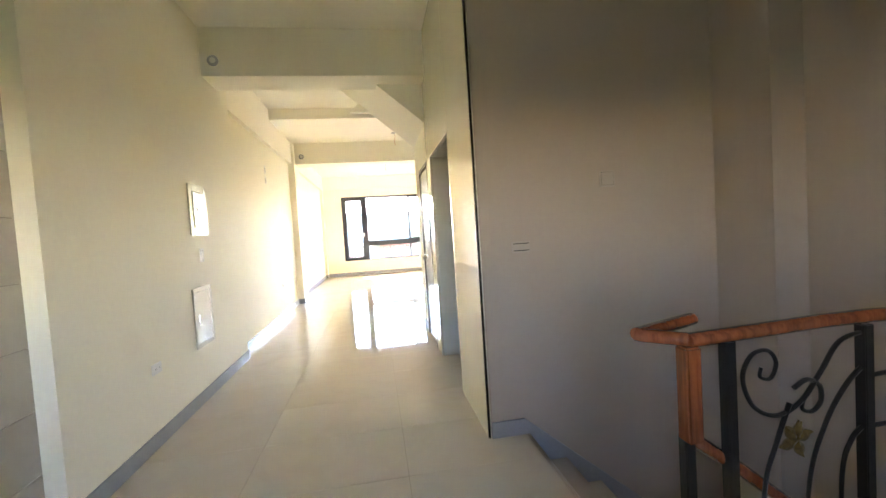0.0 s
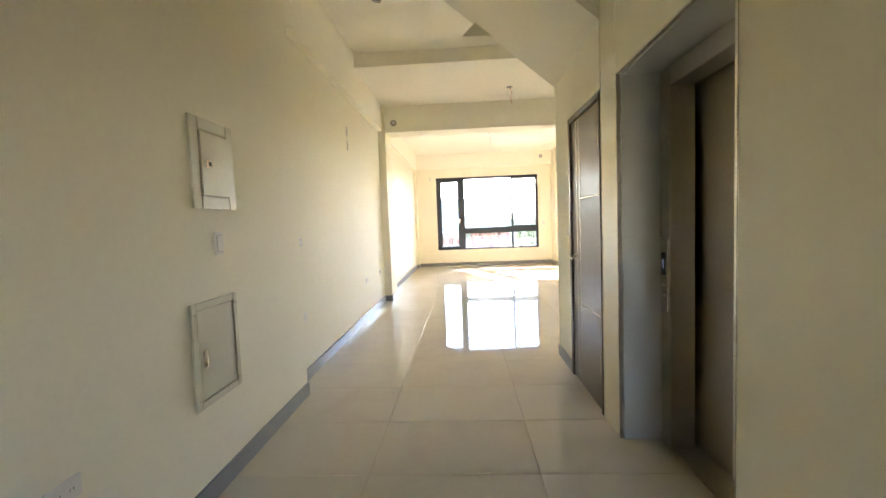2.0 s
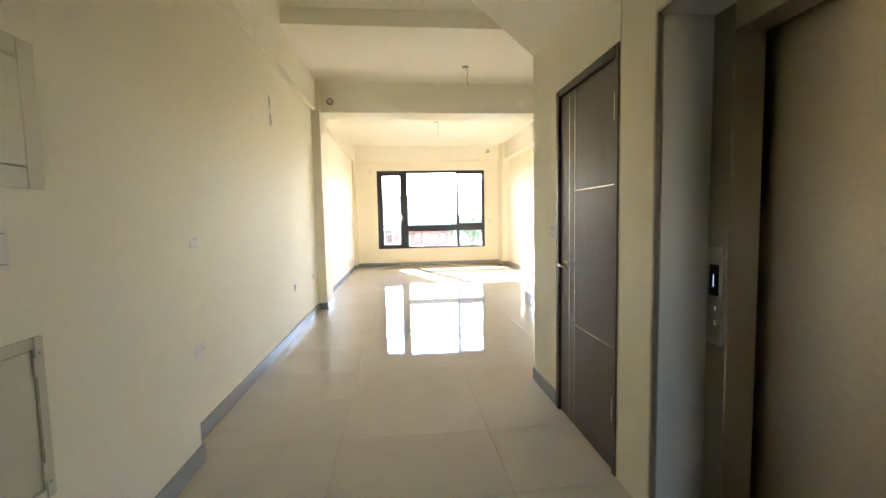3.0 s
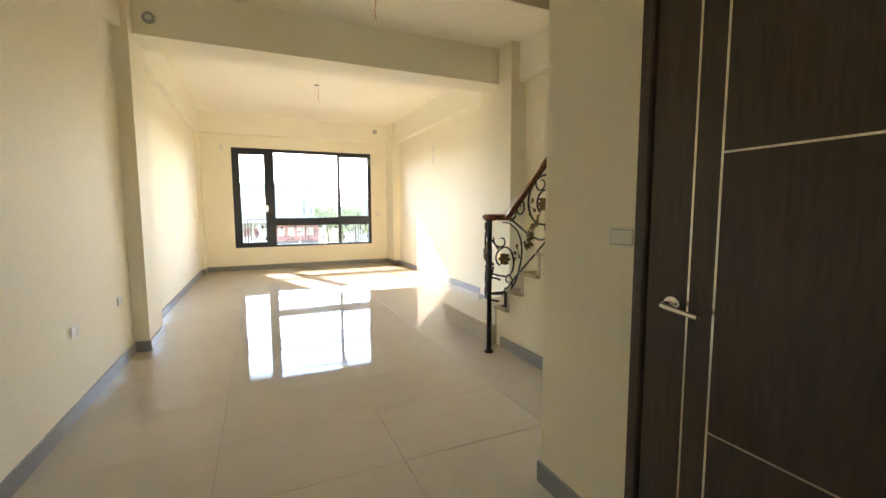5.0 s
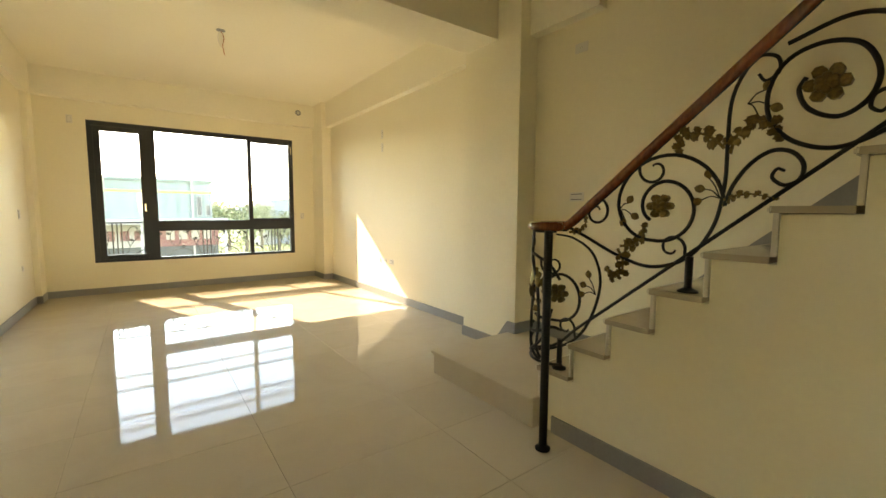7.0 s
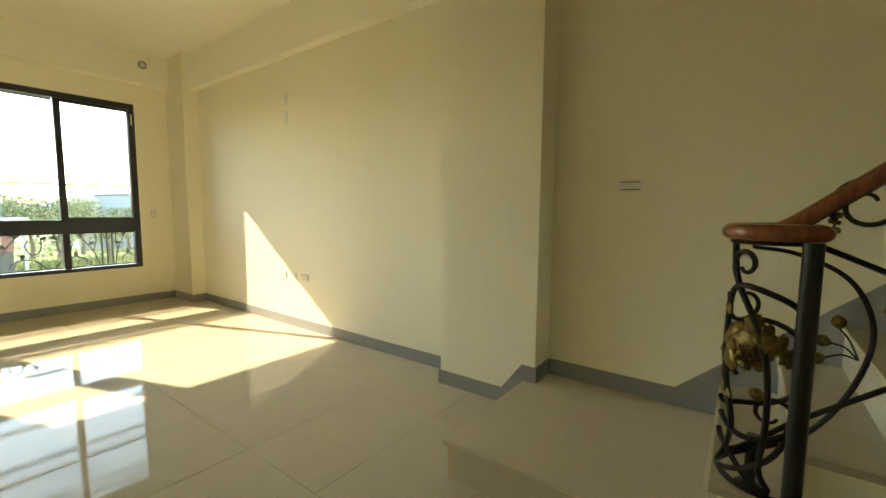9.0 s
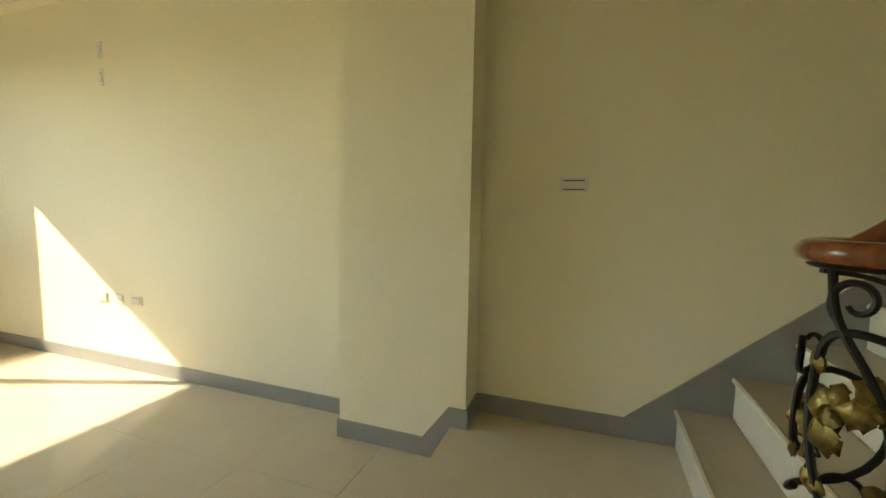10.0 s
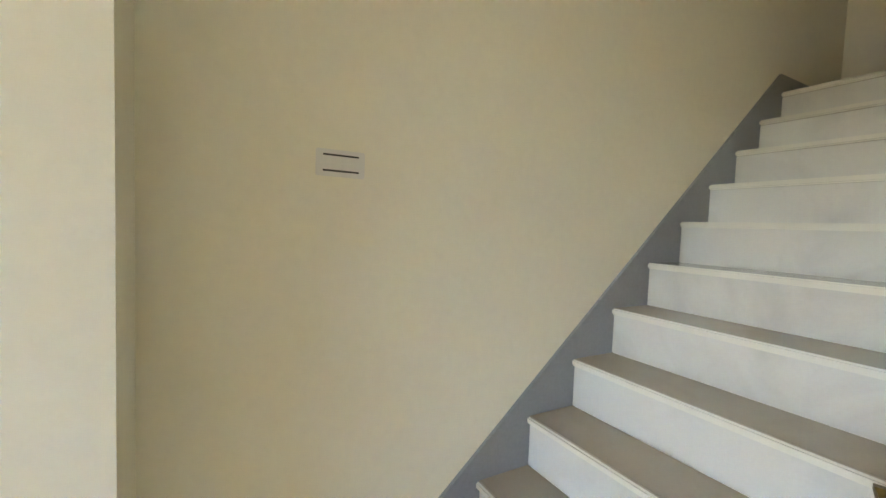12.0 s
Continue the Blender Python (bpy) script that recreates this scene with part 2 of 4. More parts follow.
RISE, GO, Y1 = 0.19, 0.219, 7.11             # stair rise, going, first nosing
SIDE = 2.12                                  # stair side wall face
WX0, WX1, WZ0, WZ1 = -0.42, 2.575, 0.488, 2.635

setting("wall_left_hall", boxes((OUT_L, HALL_L, WALL_END, JOG, -0.05, 3.6)), WALL, "smooth cream painted hall wall with a jog")
setting("wall_left_dining", boxes((OUT_L, DIN_L, JOG, PIER0, -0.05, 3.6)), WALL, "smooth cream painted long wall")
setting("pier_left", boxes((OUT_L, HALL_L, PIER0, PIER1, -0.05, 3.6)), WALL, "cream painted shallow wall pier", "pier")
setting("wall_left_living", boxes((OUT_L, LIV_L, PIER1, OUT_Y, -0.05, 3.6)), WALL, "smooth cream painted living room wall")
setting("pilaster_left", boxes((LIV_L - 0.01, -0.985, 13.32, WIN_Y + 0.01, -0.05, 3.4)), WALL, "cream painted corner pilaster", "pilaster")
setting("wall_tiled", boxes((OUT_L, -1.0, BACK, WALL_END, -0.05, 3.6)), GROUT, "wall bedded for pale stone-look tiles", "wall")
setting("wall_window", boxes((OUT_L, WX0, WIN_Y, OUT_Y, -0.3, 3.6), (WX1, RIGHT + 0.2, WIN_Y, OUT_Y, -0.3, 3.6),
                             (WX0, WX1, WIN_Y, OUT_Y, -0.3, WZ0), (WX0, WX1, WIN_Y, OUT_Y, WZ1, 3.6)), WALL,
        "cream painted end wall round a wide window")
setting("wall_right", boxes((RIGHT, RIGHT + 0.2, 4.2, OUT_Y, -0.3, TOP)), WALL, "cream painted wall beside stairs and living room")
setting("column_right", boxes((2.912, RIGHT + 0.01, 8.085, 8.83, -0.05, 3.4)), WALL, "square cream painted column at the stair foot", "column")
setting("pilaster_right", boxes((2.96, RIGHT + 0.01, 13.12, WIN_Y + 0.01, -0.05, 3.4)), WALL, "cream painted corner pilaster", "pilaster")
# lift shaft, clad in lacquered panels towards the hall
LY0, LY1, LZ = 2.688, 3.70, 2.085
setting("wall_lift", boxes((LIFT_X + 0.012, 1.47, 1.905, LY0, -0.05, 3.6), (LIFT_X + 0.012, 1.47, LY1, 4.0, -0.05, 3.6),
                           (LIFT_X + 0.012, 1.47, LY0, LY1, LZ, 3.6), (1.47, 1.9, 1.905, 4.3, 2.2, 3.6), (1.47, 2.9, 1.905, 2.05, -3.0, 3.6),
                           (1.9, 2.0, 2.05, 4.3, -0.05, 3.6)), WALL, "lift shaft wall")
setting("wall_stair_down", boxes((LIFT_X + 0.02, RIGHT + 0.1, 1.893, 1.9045, -3.0, 3.6)), SHADEDWALL, "wall beside the stairs down, shade in its paint colour", "wall")
setting("wall_door", boxes((DOOR_X, DOOR_X + 0.12, 3.985, 3.995, -0.05, 3.6), (DOOR_X, DOOR_X + 0.12, 4.74, 5.25, -0.05, 3.6),
                           (DOOR_X, DOOR_X + 0.12, 3.995, 4.74, 2.075, 3.6)), WALL, "cream painted wall round a dark door")
setting("wall_under_stair", boxes((DOOR_X + 0.12, SIDE, 5.13, 5.25, -0.05, TOP)), WALL, "cream painted wall beside the stairs", "wall")
setting("wall_stairwell", boxes((DOOR_X + 0.12, RIGHT, 4.2, 4.32, -0.05, TOP), (2.0, SIDE, 4.32, 5.13, 3.5, TOP), (2.0, SIDE, 5.25, 7.42, 3.42, TOP),
                                (SIDE, RIGHT, 7.3, 7.42, 3.42, TOP)), WALL, "cream painted stairwell wall", "wall")
# the opening is unseen: added behind the camera and sized to brighten the hall
setting("wall_back", boxes((OUT_L, 0.0, BACK - 0.2, BACK, -3.0, 3.6), (0.65, 3.6, BACK - 0.2, BACK, -3.0, 3.6), (0.0, 0.65, BACK - 0.2, BACK, -3.0, 1.2), (0.0, 0.65, BACK - 0.2, BACK, 2.1, 3.6)), WALL, "plain cream wall with an unseen opening added for light", "wall")
setting("wall_right_rear", boxes((RIGHT, RIGHT + 0.2, BACK, 1.9, -3.0, 3.6)), SHADEDWALL, "wall beside the stairs down, shade in its paint colour", "wall")
setting("pilaster_stair_down", boxes((2.9, RIGHT + 0.01, 1.48, 1.9, -3.0, 3.45)), SHADEDWALL, "corner pilaster, shade in its paint colour", "pilaster")

setting("ceiling_hall", boxes((OUT_L, RIGHT + 0.2, BACK, 3.75, CEIL_HALL, 3.6)), CEIL, "cream painted ceiling", "ceiling")
setting("ceiling_middle", boxes((OUT_L, 2.0, 4.12, 6.585, CEIL_MID, 3.6)), CEIL, "cream painted ceiling, raised bay", "ceiling")
setting("ceiling_living", boxes((OUT_L, 2.0, 6.585, 7.3, CEIL_LIV, 3.6), (OUT_L, RIGHT, 7.3, OUT_Y, CEIL_LIV, 3.6), (2.0, SIDE, 5.25, 7.3, CEIL_LIV, 3.42)),
        CEIL, "cream painted ceiling", "ceiling")
setting("ceiling_stairwell", boxes((1.2, RIGHT + 0.2, 4.2, 7.5, TOP, TOP + 0.1)), CEIL, "cream painted ceiling", "ceiling")
setting("beam_hall", boxes((OUT_L, LIFT_X + 0.3, 3.73, 4.14, 2.93, 3.59)), CEIL, "cream painted cross beam", "beam")
setting("beam_dining", boxes((OUT_L, RIGHT, 8.37, 8.80, 2.87, 3.59)), CEIL, "cream painted deep cross beam", "beam")
setting("beam_right", boxes((3.03, RIGHT + 0.01, 8.82, 13.12, 2.85, 3.4), (3.03, RIGHT + 0.01, 7.41, 8.09, 2.84, 3.4)), CEIL, "cream painted wall beam", "beam")
setting("beam_window", boxes((LIV_L, 2.96, 13.55, WIN_Y + 0.01, 2.90, 3.4)), CEIL, "cream painted beam over the window", "beam")
setting("beam_left", boxes((DIN_L - 0.01, -0.95, JOG, PIER0, 2.87, 3.5), (LIV_L - 0.01, -0.97, PIER1, 13.5, 2.87, 3.4)), CEIL, "cream painted wall beam", "beam")
# underside of the flight that crosses over the hall
bm = bmesh.new()
prism(bm, [(1.30, 2.46), (1.30, 3.58), (0.0, 3.58), (0.0, 3.555)], "y", 3.98, 5.25)
# small triangular fin of unknown purpose, placed to fit the camera's view
prism(bm, [(0.408, 2.995), (0.724, 2.985), (0.74, 3.2), (0.56, 3.2), (0.539, 3.123)], "y", 5.20, 5.27)
setting("stair_soffit", bm, CEIL, "cream painted sloping underside of a stair flight", "soffit")

# ground slab below the tiles
setting("floor", boxes((OUT_L, DOOR_X + 0.25, BACK, OUT_Y, -0.25, -0.004), (DOOR_X + 0.25, RIGHT + 0.1, 1.9, OUT_Y, -0.25, -0.004),
                       (DOOR_X + 0.25, RIGHT + 0.1, BACK, 0.53, -0.25, -0.004)), GROUT, "polished beige porcelain tile floor with fine joints", "floor")
floor_ob = bpy.data.objects["floor"]

# skirting
SK = 0.10
bm = bmesh.new()
for r in ((HALL_L, HALL_L + 0.012, WALL_END, JOG + 0.012), (DIN_L, HALL_L, JOG, JOG + 0.012), (DIN_L, DIN_L + 0.012, JOG + 0.012, PIER0 - 0.012),
          (DIN_L, HALL_L + 0.012, PIER0 - 0.012, PIER0), (HALL_L, HALL_L + 0.012, PIER0, PIER1 + 0.012), (LIV_L, HALL_L, PIER1, PIER1 + 0.012),
          (LIV_L, LIV_L + 0.012, PIER1 + 0.012, 13.308), (LIV_L, -0.973, 13.308, 13.32), (-0.985, -0.973, 13.32, WIN_Y)):
    box(bm, *r, 0.0, SK)
setting("baseboard_left", bm, SKIRT, "grey tile skirting", "baseboard")
setting("baseboard_window", boxes((-0.973, 2.948, WIN_Y - 0.012, WIN_Y, 0.0, SK)), SKIRT, "grey tile skirting", "baseboard")
bm = boxes((2.948, 2.96, 13.108, WIN_Y, 0.0, SK), (2.96, RIGHT, 13.108, 13.12, 0.0, SK), (RIGHT - 0.012, RIGHT, 8.842, 13.108, 0.0, SK),
           (2.9, RIGHT, 8.83, 8.842, 0.0, SK))
prism(bm, [(8.83, 0.0), (8.83, SK), (8.32, SK), (8.175, RISE + SK), (8.073, RISE + SK), (8.073, RISE), (8.165, RISE), (8.165, 0.0)], "x", 2.9, 2.912)
box(bm, 2.912, RIGHT, 8.073, 8.085, RISE, RISE + SK)
setting("baseboard_right", bm, SKIRT, "grey tile skirting stepping up onto the landing", "baseboard")
bm = bmesh.new()
yt = Y1 - GO * 9
prism(bm, [(8.073, RISE), (8.073, RISE + SK), (7.335, RISE + SK), (yt + 0.02, RISE * 11 + SK), (4.332, RISE * 11 + SK), (4.332, RISE * 11 - 0.1), (yt, RISE * 10 - 0.1), (7.0, RISE)],
      "x", RIGHT - 0.014, RIGHT)
box(bm, SIDE, RIGHT - 0.014, 4.32, 4.334, RISE * 11, RISE * 11 + SK)
setting("baseboard_stair", bm, SKIRT, "grey skirting rising along the stairs", "baseboard")
setting("baseboard_stair_side", boxes((SIDE - 0.014, SIDE - 0.002, 5.25, 7.0, 0.0, SK), (DOOR_X + 0.05, SIDE - 0.014, 5.25, 5.262, 0.0, SK)), SKIRT, "grey tile skirting", "baseboard")
setting("baseboard_door", boxes((DOOR_X - 0.012, DOOR_X, 4.775, 5.262, 0.0, SK), (DOOR_X, DOOR_X + 0.05, 5.25, 5.262, 0.0, SK)), SKIRT, "grey tile skirting", "baseboard")


# ---- staircase ----
stair = thing("staircase", (2.6, 6.5, 0.0), "polished pale marble staircase with nosed treads", "staircase", kind="structure")
bm = bmesh.new()
poly = [(7.085, 0.0), (7.085, RISE * 2 - 0.03)]
for k in range(1, 11):
    yk = Y1 - GO * (k - 1) - 0.025
    zk = RISE * (k + 1) - 0.03
    if k > 1:
        poly.append((yk, zk - RISE))
        poly.append((yk, zk))
poly += [(4.32, RISE * 11 - 0.03), (4.32, RISE * 11 - 0.25), (5.1, RISE * 11 - 0.25), (5.1, 0.0)]
prism(bm, poly, "x", SIDE, RIGHT)
part("stringer_wall", bm, WALL, stair, "cream painted wall under the steps")
for k in range(1, 11):
    yk = Y1 - GO * (k - 1)
    zk = RISE * (k + 1)
    part("riser", boxes((SIDE - 0.018, RIGHT - 0.014, yk - 0.024, yk - 0.006, zk - RISE + 0.0005, zk - 0.026), bevel=0.002), RISER, stair)
    back = yk - GO - 0.008 if k < 10 else 4.334
    tread = part("tread", boxes((SIDE - 0.028, RIGHT - 0.014, back, yk - 0.002, zk - 0.026, zk), bevel=0.002), MARBLE, stair)
    part("nosing", boxes((SIDE - 0.028, RIGHT - 0.014, yk - 0.0018, yk + 0.012, zk - 0.026, zk + 0.0005), bevel=0.006), NOSING, tread, "pale rounded nosing")
bm = bmesh.new()
box(bm, 2.055, RIGHT, 7.095, 8.145, 0.0, RISE - 0.027)
part("landing_base", bm, FLOOR, stair, "polished tile face of the landing")
part("landing_tread", boxes((2.035, RIGHT - 0.001, 7.088, 8.165, RISE - 0.026, RISE), bevel=0.006), FLOOR, stair)


# ---- window ----
window = thing("window_1", (1.07, WIN_Y, WZ0), "wide dark aluminium window with casement and fixed panes", "window", kind="structure")
WY0, WY1 = WIN_Y - 0.006, WIN_Y + 0.075
part("window_frame", boxes((WX0, WX1, WY0, WY1, WZ1 - 0.07, WZ1), (WX0, WX1, WY0, WY1, WZ0, WZ0 + 0.045), (WX0, WX0 + 0.07, WY0, WY1, WZ0 + 0.045, WZ1 - 0.07),
                           (WX1 - 0.07, WX1, WY0, WY1, WZ0 + 0.045, WZ1 - 0.07), bevel=0.004), ALU, window)
part("mullion", boxes((0.26, 0.41, WY0, WY1, WZ0 + 0.045, WZ1 - 0.07), bevel=0.004), ALU, window)
part("transom", boxes((0.41, WX1 - 0.07, WY0, WY1, 0.960, 1.130), bevel=0.004), ALU, window)
part("mullion", boxes((1.78, 1.846, WY0 + 0.01, WY1, 1.130, WZ1 - 0.07), bevel=0.004), ALU, window)
part("mullion", boxes((1.78, 1.846, WY0 + 0.01, WY1, WZ0 + 0.045, 0.960), bevel=0.004), ALU, window)
sash = part("casement_sash", boxes((WX0 + 0.07, 0.26, WY0 + 0.012, WY1 - 0.01, 2.495, WZ1 - 0.07), (WX0 + 0.07, 0.26, WY0 + 0.012, WY1 - 0.01, WZ0 + 0.045, WZ0 + 0.11),
                                   (WX0 + 0.07, WX0 + 0.15, WY0 + 0.012, WY1 - 0.01, WZ0 + 0.11, 2.495), (0.205, 0.26, WY0 + 0.012, WY1 - 0.01, WZ0 + 0.11, 2.495), bevel=0.003), ALU, window)
slide = part("sliding_sash", boxes((1.846, 2.5, WY0 + 0.02, WY1 - 0.012, 2.53, 2.565), (1.846, 2.5, WY0 + 0.02, WY1 - 0.012, 1.130, 1.16),
                                   (2.495, 2.5, WY0 + 0.02, WY1 - 0.012, 1.16, 2.53), bevel=0.002), ALU, window)
for x0, x1, z0, z1 in ((WX0 + 0.15, 0.205, WZ0 + 0.11, 2.495), (0.41, 1.78, 1.130, 2.565), (1.846, 2.495, 1.16, 2.53), (0.41, 1.78, WZ0 + 0.045, 0.960), (1.846, 2.5, WZ0 + 0.045, 0.960)):
    pane = part("pane", boxes((x0 - 0.005, x1 + 0.005, WY0 + 0.04, WY0 + 0.046, z0 - 0.005, z1 + 0.005)), GLASS, window, "clear glass")
    pane.visible_shadow = False
bm = boxes((0.235, 0.262, WY0 - 0.012, WY0 + 0.012, 1.28, 1.40), bevel=0.003)
tube(bm, [(0.25, WY0 - 0.01, 1.38), (0.25, WY0 - 0.045, 1.385), (0.25, WY0 - 0.05, 1.28)], 0.009, 8)
part("window_handle", bm, CHROME, sash, "pale metal handle", True)
bm = boxes((1.80, 1.83, WY0 - 0.004, WY0 + 0.012, 1.60, 1.72), bevel=0.003)
tube(bm, [(1.795, WY0 + 0.0, 1.62), (1.76, WY0 - 0.02, 1.64), (1.745, WY0 - 0.022, 1.73)], 0.008, 8)
part("window_handle", bm, ALU, window, "dark crescent latch", True)
part("window_handle", boxes((2.53, 2.545, WY0 - 0.015, WY0, 2.36, 2.50), bevel=0.003), CHROME, window, "pale latch")


# ---- lift front ----
lift = thing("lift_entrance", (1.3, 3.2, 0.0), "brushed bronze steel lift entrance set in a grey reveal", "lift entrance")
for r in ((LIFT_X + 0.02, 1.468, LY1 - 0.012, LY1 + 0.002, 0.0, LZ), (LIFT_X + 0.02, 1.468, LY0 - 0.002, LY0 + 0.012, 0.0, LZ), (LIFT_X + 0.02, 1.468, LY0 + 0.012, LY1 - 0.012, LZ - 0.012, LZ + 0.002)):
    part("reveal_panel", boxes(r, bevel=0.001), REVEAL, lift, "flat grey reveal panel")
bm = boxes((1.47, 1.60, LY1 - 0.112, LY1 + 0.05, 0.0, LZ + 0.05), (1.47, 1.60, LY0 - 0.05, LY0 + 0.03, 0.0, LZ + 0.05), (1.47, 1.60, LY0 + 0.03, LY1 - 0.112, LZ - 0.11, LZ + 0.05), bevel=0.003)
part("door_frame", bm, STEEL, lift, "dark bronze steel frame")
part("door_leaf", boxes((1.6265, 1.648, 3.25, LY1 - 0.05, 0.006, LZ - 0.09), bevel=0.002), STEELD, lift, "brushed steel sliding leaf")
part("door_leaf", boxes((1.602, 1.624, LY0 + 0.01, 3.285, 0.006, LZ - 0.09), bevel=0.002), STEELD, lift, "brushed steel sliding leaf")
part("sill", boxes((1.47, 1.70, LY0, LY1, -0.004, 0.006), (1.625, 1.63, LY0, LY1, 0.006, 0.008)), STEEL, lift, "grooved metal door sill")
part("shaft_back", boxes((1.70, 1.72, LY0 - 0.1, LY1 + 0.1, -0.05, 2.3)), VOIDSHADE, lift, "dark sheet for the unlit shaft behind the doors")
call = part("call_panel", boxes((1.462, 1.4715, 3.605, 3.69, 0.765, 1.165), bevel=0.003), CHROME, lift, "satin steel call panel")
part("display", boxes((1.4595, 1.4625, 3.625, 3.672, 0.965, 1.09), bevel=0.002), SCREEN, call, "dark glass display")
bm = boxes((1.4588, 1.4594, 3.647, 3.650, 1.0, 1.05))
LED = material("display light", (0.5, 0.6, 0.9), 0.4)
LED.node_tree.nodes["Principled BSDF"].inputs["Emission Color"].default_value = (0.5, 0.7, 1.0, 1)
LED.node_tree.nodes["Principled BSDF"].inputs["Emission Strength"].default_value = 0.03
part("indicator", bm, LED, call, "thin lit indicator")
for z in (0.91, 0.855):
    bm = bmesh.new()
    lathe(bm, [(0.017, 0.0), (0.017, -0.004), (0.013, -0.006), (0.012, -0.0045)], (1.462, 3.648, z), "x", 20)
    part("call_button", bm, CHROME, call, "round steel button", True)
# cream lacquered cladding of the lift wall, in sheets with fine joints
clad = thing("lift_cladding", (LIFT_X, 2.9, 0.0), "glossy cream lacquered wall panels with black edge trim", "wall panel", kind="structure")
for y0, y1, z0, z1 in ((1.913, LY0 - 0.012, 0.0, 3.38), (LY1 + 0.012, 3.965, 0.0, 2.92), (LY0 - 0.012, LY1 + 0.012, LZ + 0.012, 3.38), (LY1 + 0.012, 3.73, 2.92, 3.38)):
    part("panel", boxes((LIFT_X, LIFT_X + 0.012, y0 + 0.0012, y1 - 0.0012, z0, z1), bevel=0.001), PANEL, clad)
part("trim", boxes((LIFT_X - 0.002, LIFT_X + 0.0125, 1.893, 1.912, 0.0, 3.38), bevel=0.002), BLACKTRIM, clad, "black glossy corner trim")
part("trim", boxes((LIFT_X - 0.003, LIFT_X + 0.02, LY1 - 0.003, LY1 + 0.008, 0.0, LZ + 0.008), bevel=0.002), STEEL, clad, "dark edge trim")
part("trim", boxes((LIFT_X - 0.003, LIFT_X + 0.02, LY0 - 0.0125, LY0 + 0.003, 0.0, LZ + 0.0125), bevel=0.002), CHROME, clad, "bright metal edge trim")
part("trim", boxes((LIFT_X - 0.003, LIFT_X + 0.02, LY0 + 0.003, LY1 - 0.003, LZ - 0.002, LZ + 0.0125), bevel=0.002), STEEL, clad, "dark edge trim")
part("trim", boxes((LIFT_X - 0.003, LIFT_X + 0.012, 3.966, 3.972, 0.0, 2.52), bevel=0.002), PANEL, clad)

# ---- wooden door ----
door = thing("door_1", (DOOR_X, 4.37, 0.0), "closed dark walnut door with thin silver inlay strips", "door", kind="structure")
DY0, DY1, DZ = 3.972, 4.755, 2.092
part("door_frame", boxes((DOOR_X - 0.016, DOOR_X + 0.13, DY0 + 0.005, DY0 + 0.04, 0.0, DZ), (DOOR_X - 0.016, DOOR_X + 0.13, DY1 - 0.045, DY1, 0.0, DZ),
                         (DOOR_X - 0.016, DOOR_X + 0.13, DY0 + 0.04, DY1 - 0.045, DZ - 0.045, DZ), bevel=0.004), DOORWOOD, door, "dark wooden frame")
leaf = part("door_leaf", boxes((DOOR_X - 0.002, DOOR_X + 0.038, DY0 + 0.044, DY1 - 0.05, 0.008, DZ - 0.05), bevel=0.002), DOORWOOD, door, "dark walnut veneer leaf")
for y in (4.56, 4.482):
    part("inlay_strip", boxes((DOOR_X - 0.0045, DOOR_X, y - 0.0035, y + 0.0035, 0.01, DZ - 0.052)), CHROME, leaf, "thin silver strip")
for z in (1.445, 0.64):
    part("inlay_strip", boxes((DOOR_X - 0.0045, DOOR_X, DY0 + 0.046, 4.4785, z - 0.003, z + 0.003)), CHROME, leaf, "thin silver strip")
for z in (1.81, 0.33):
    bm = boxes((DOOR_X - 0.006, DOOR_X - 0.001, DY0 + 0.032, DY0 + 0.058, z - 0.06, z + 0.06))
    tube(bm, [(DOOR_X - 0.01, DY0 + 0.042, z - 0.062), (DOOR_X - 0.01, DY0 + 0.042, z + 0.062)], 0.007, 10)
    part("hinge", bm, STEEL, leaf, "dark metal hinge", True)
bm = bmesh.new()
HY, HZ = 4.61, 0.995
lathe(bm, [(0.028, 0.0), (0.028, -0.006), (0.024, -0.011), (0.012, -0.013), (0.011, -0.045)], (DOOR_X - 0.002, HY, HZ), "x", 24)
tube(bm, smooth_path([(DOOR_X - 0.045, HY + 0.004, HZ), (DOOR_X - 0.055, HY - 0.012, HZ), (DOOR_X - 0.056, HY - 0.05, HZ - 0.004), (DOOR_X - 0.052, HY - 0.115, HZ - 0.012)], 6),
     [0.011] * 4 + [0.0125] * 5 + [0.0115] * 5 + [0.0105] * 5, 12, 0.75)
part("door_handle", bm, CHROME, leaf, "satin chrome lever handle", True)

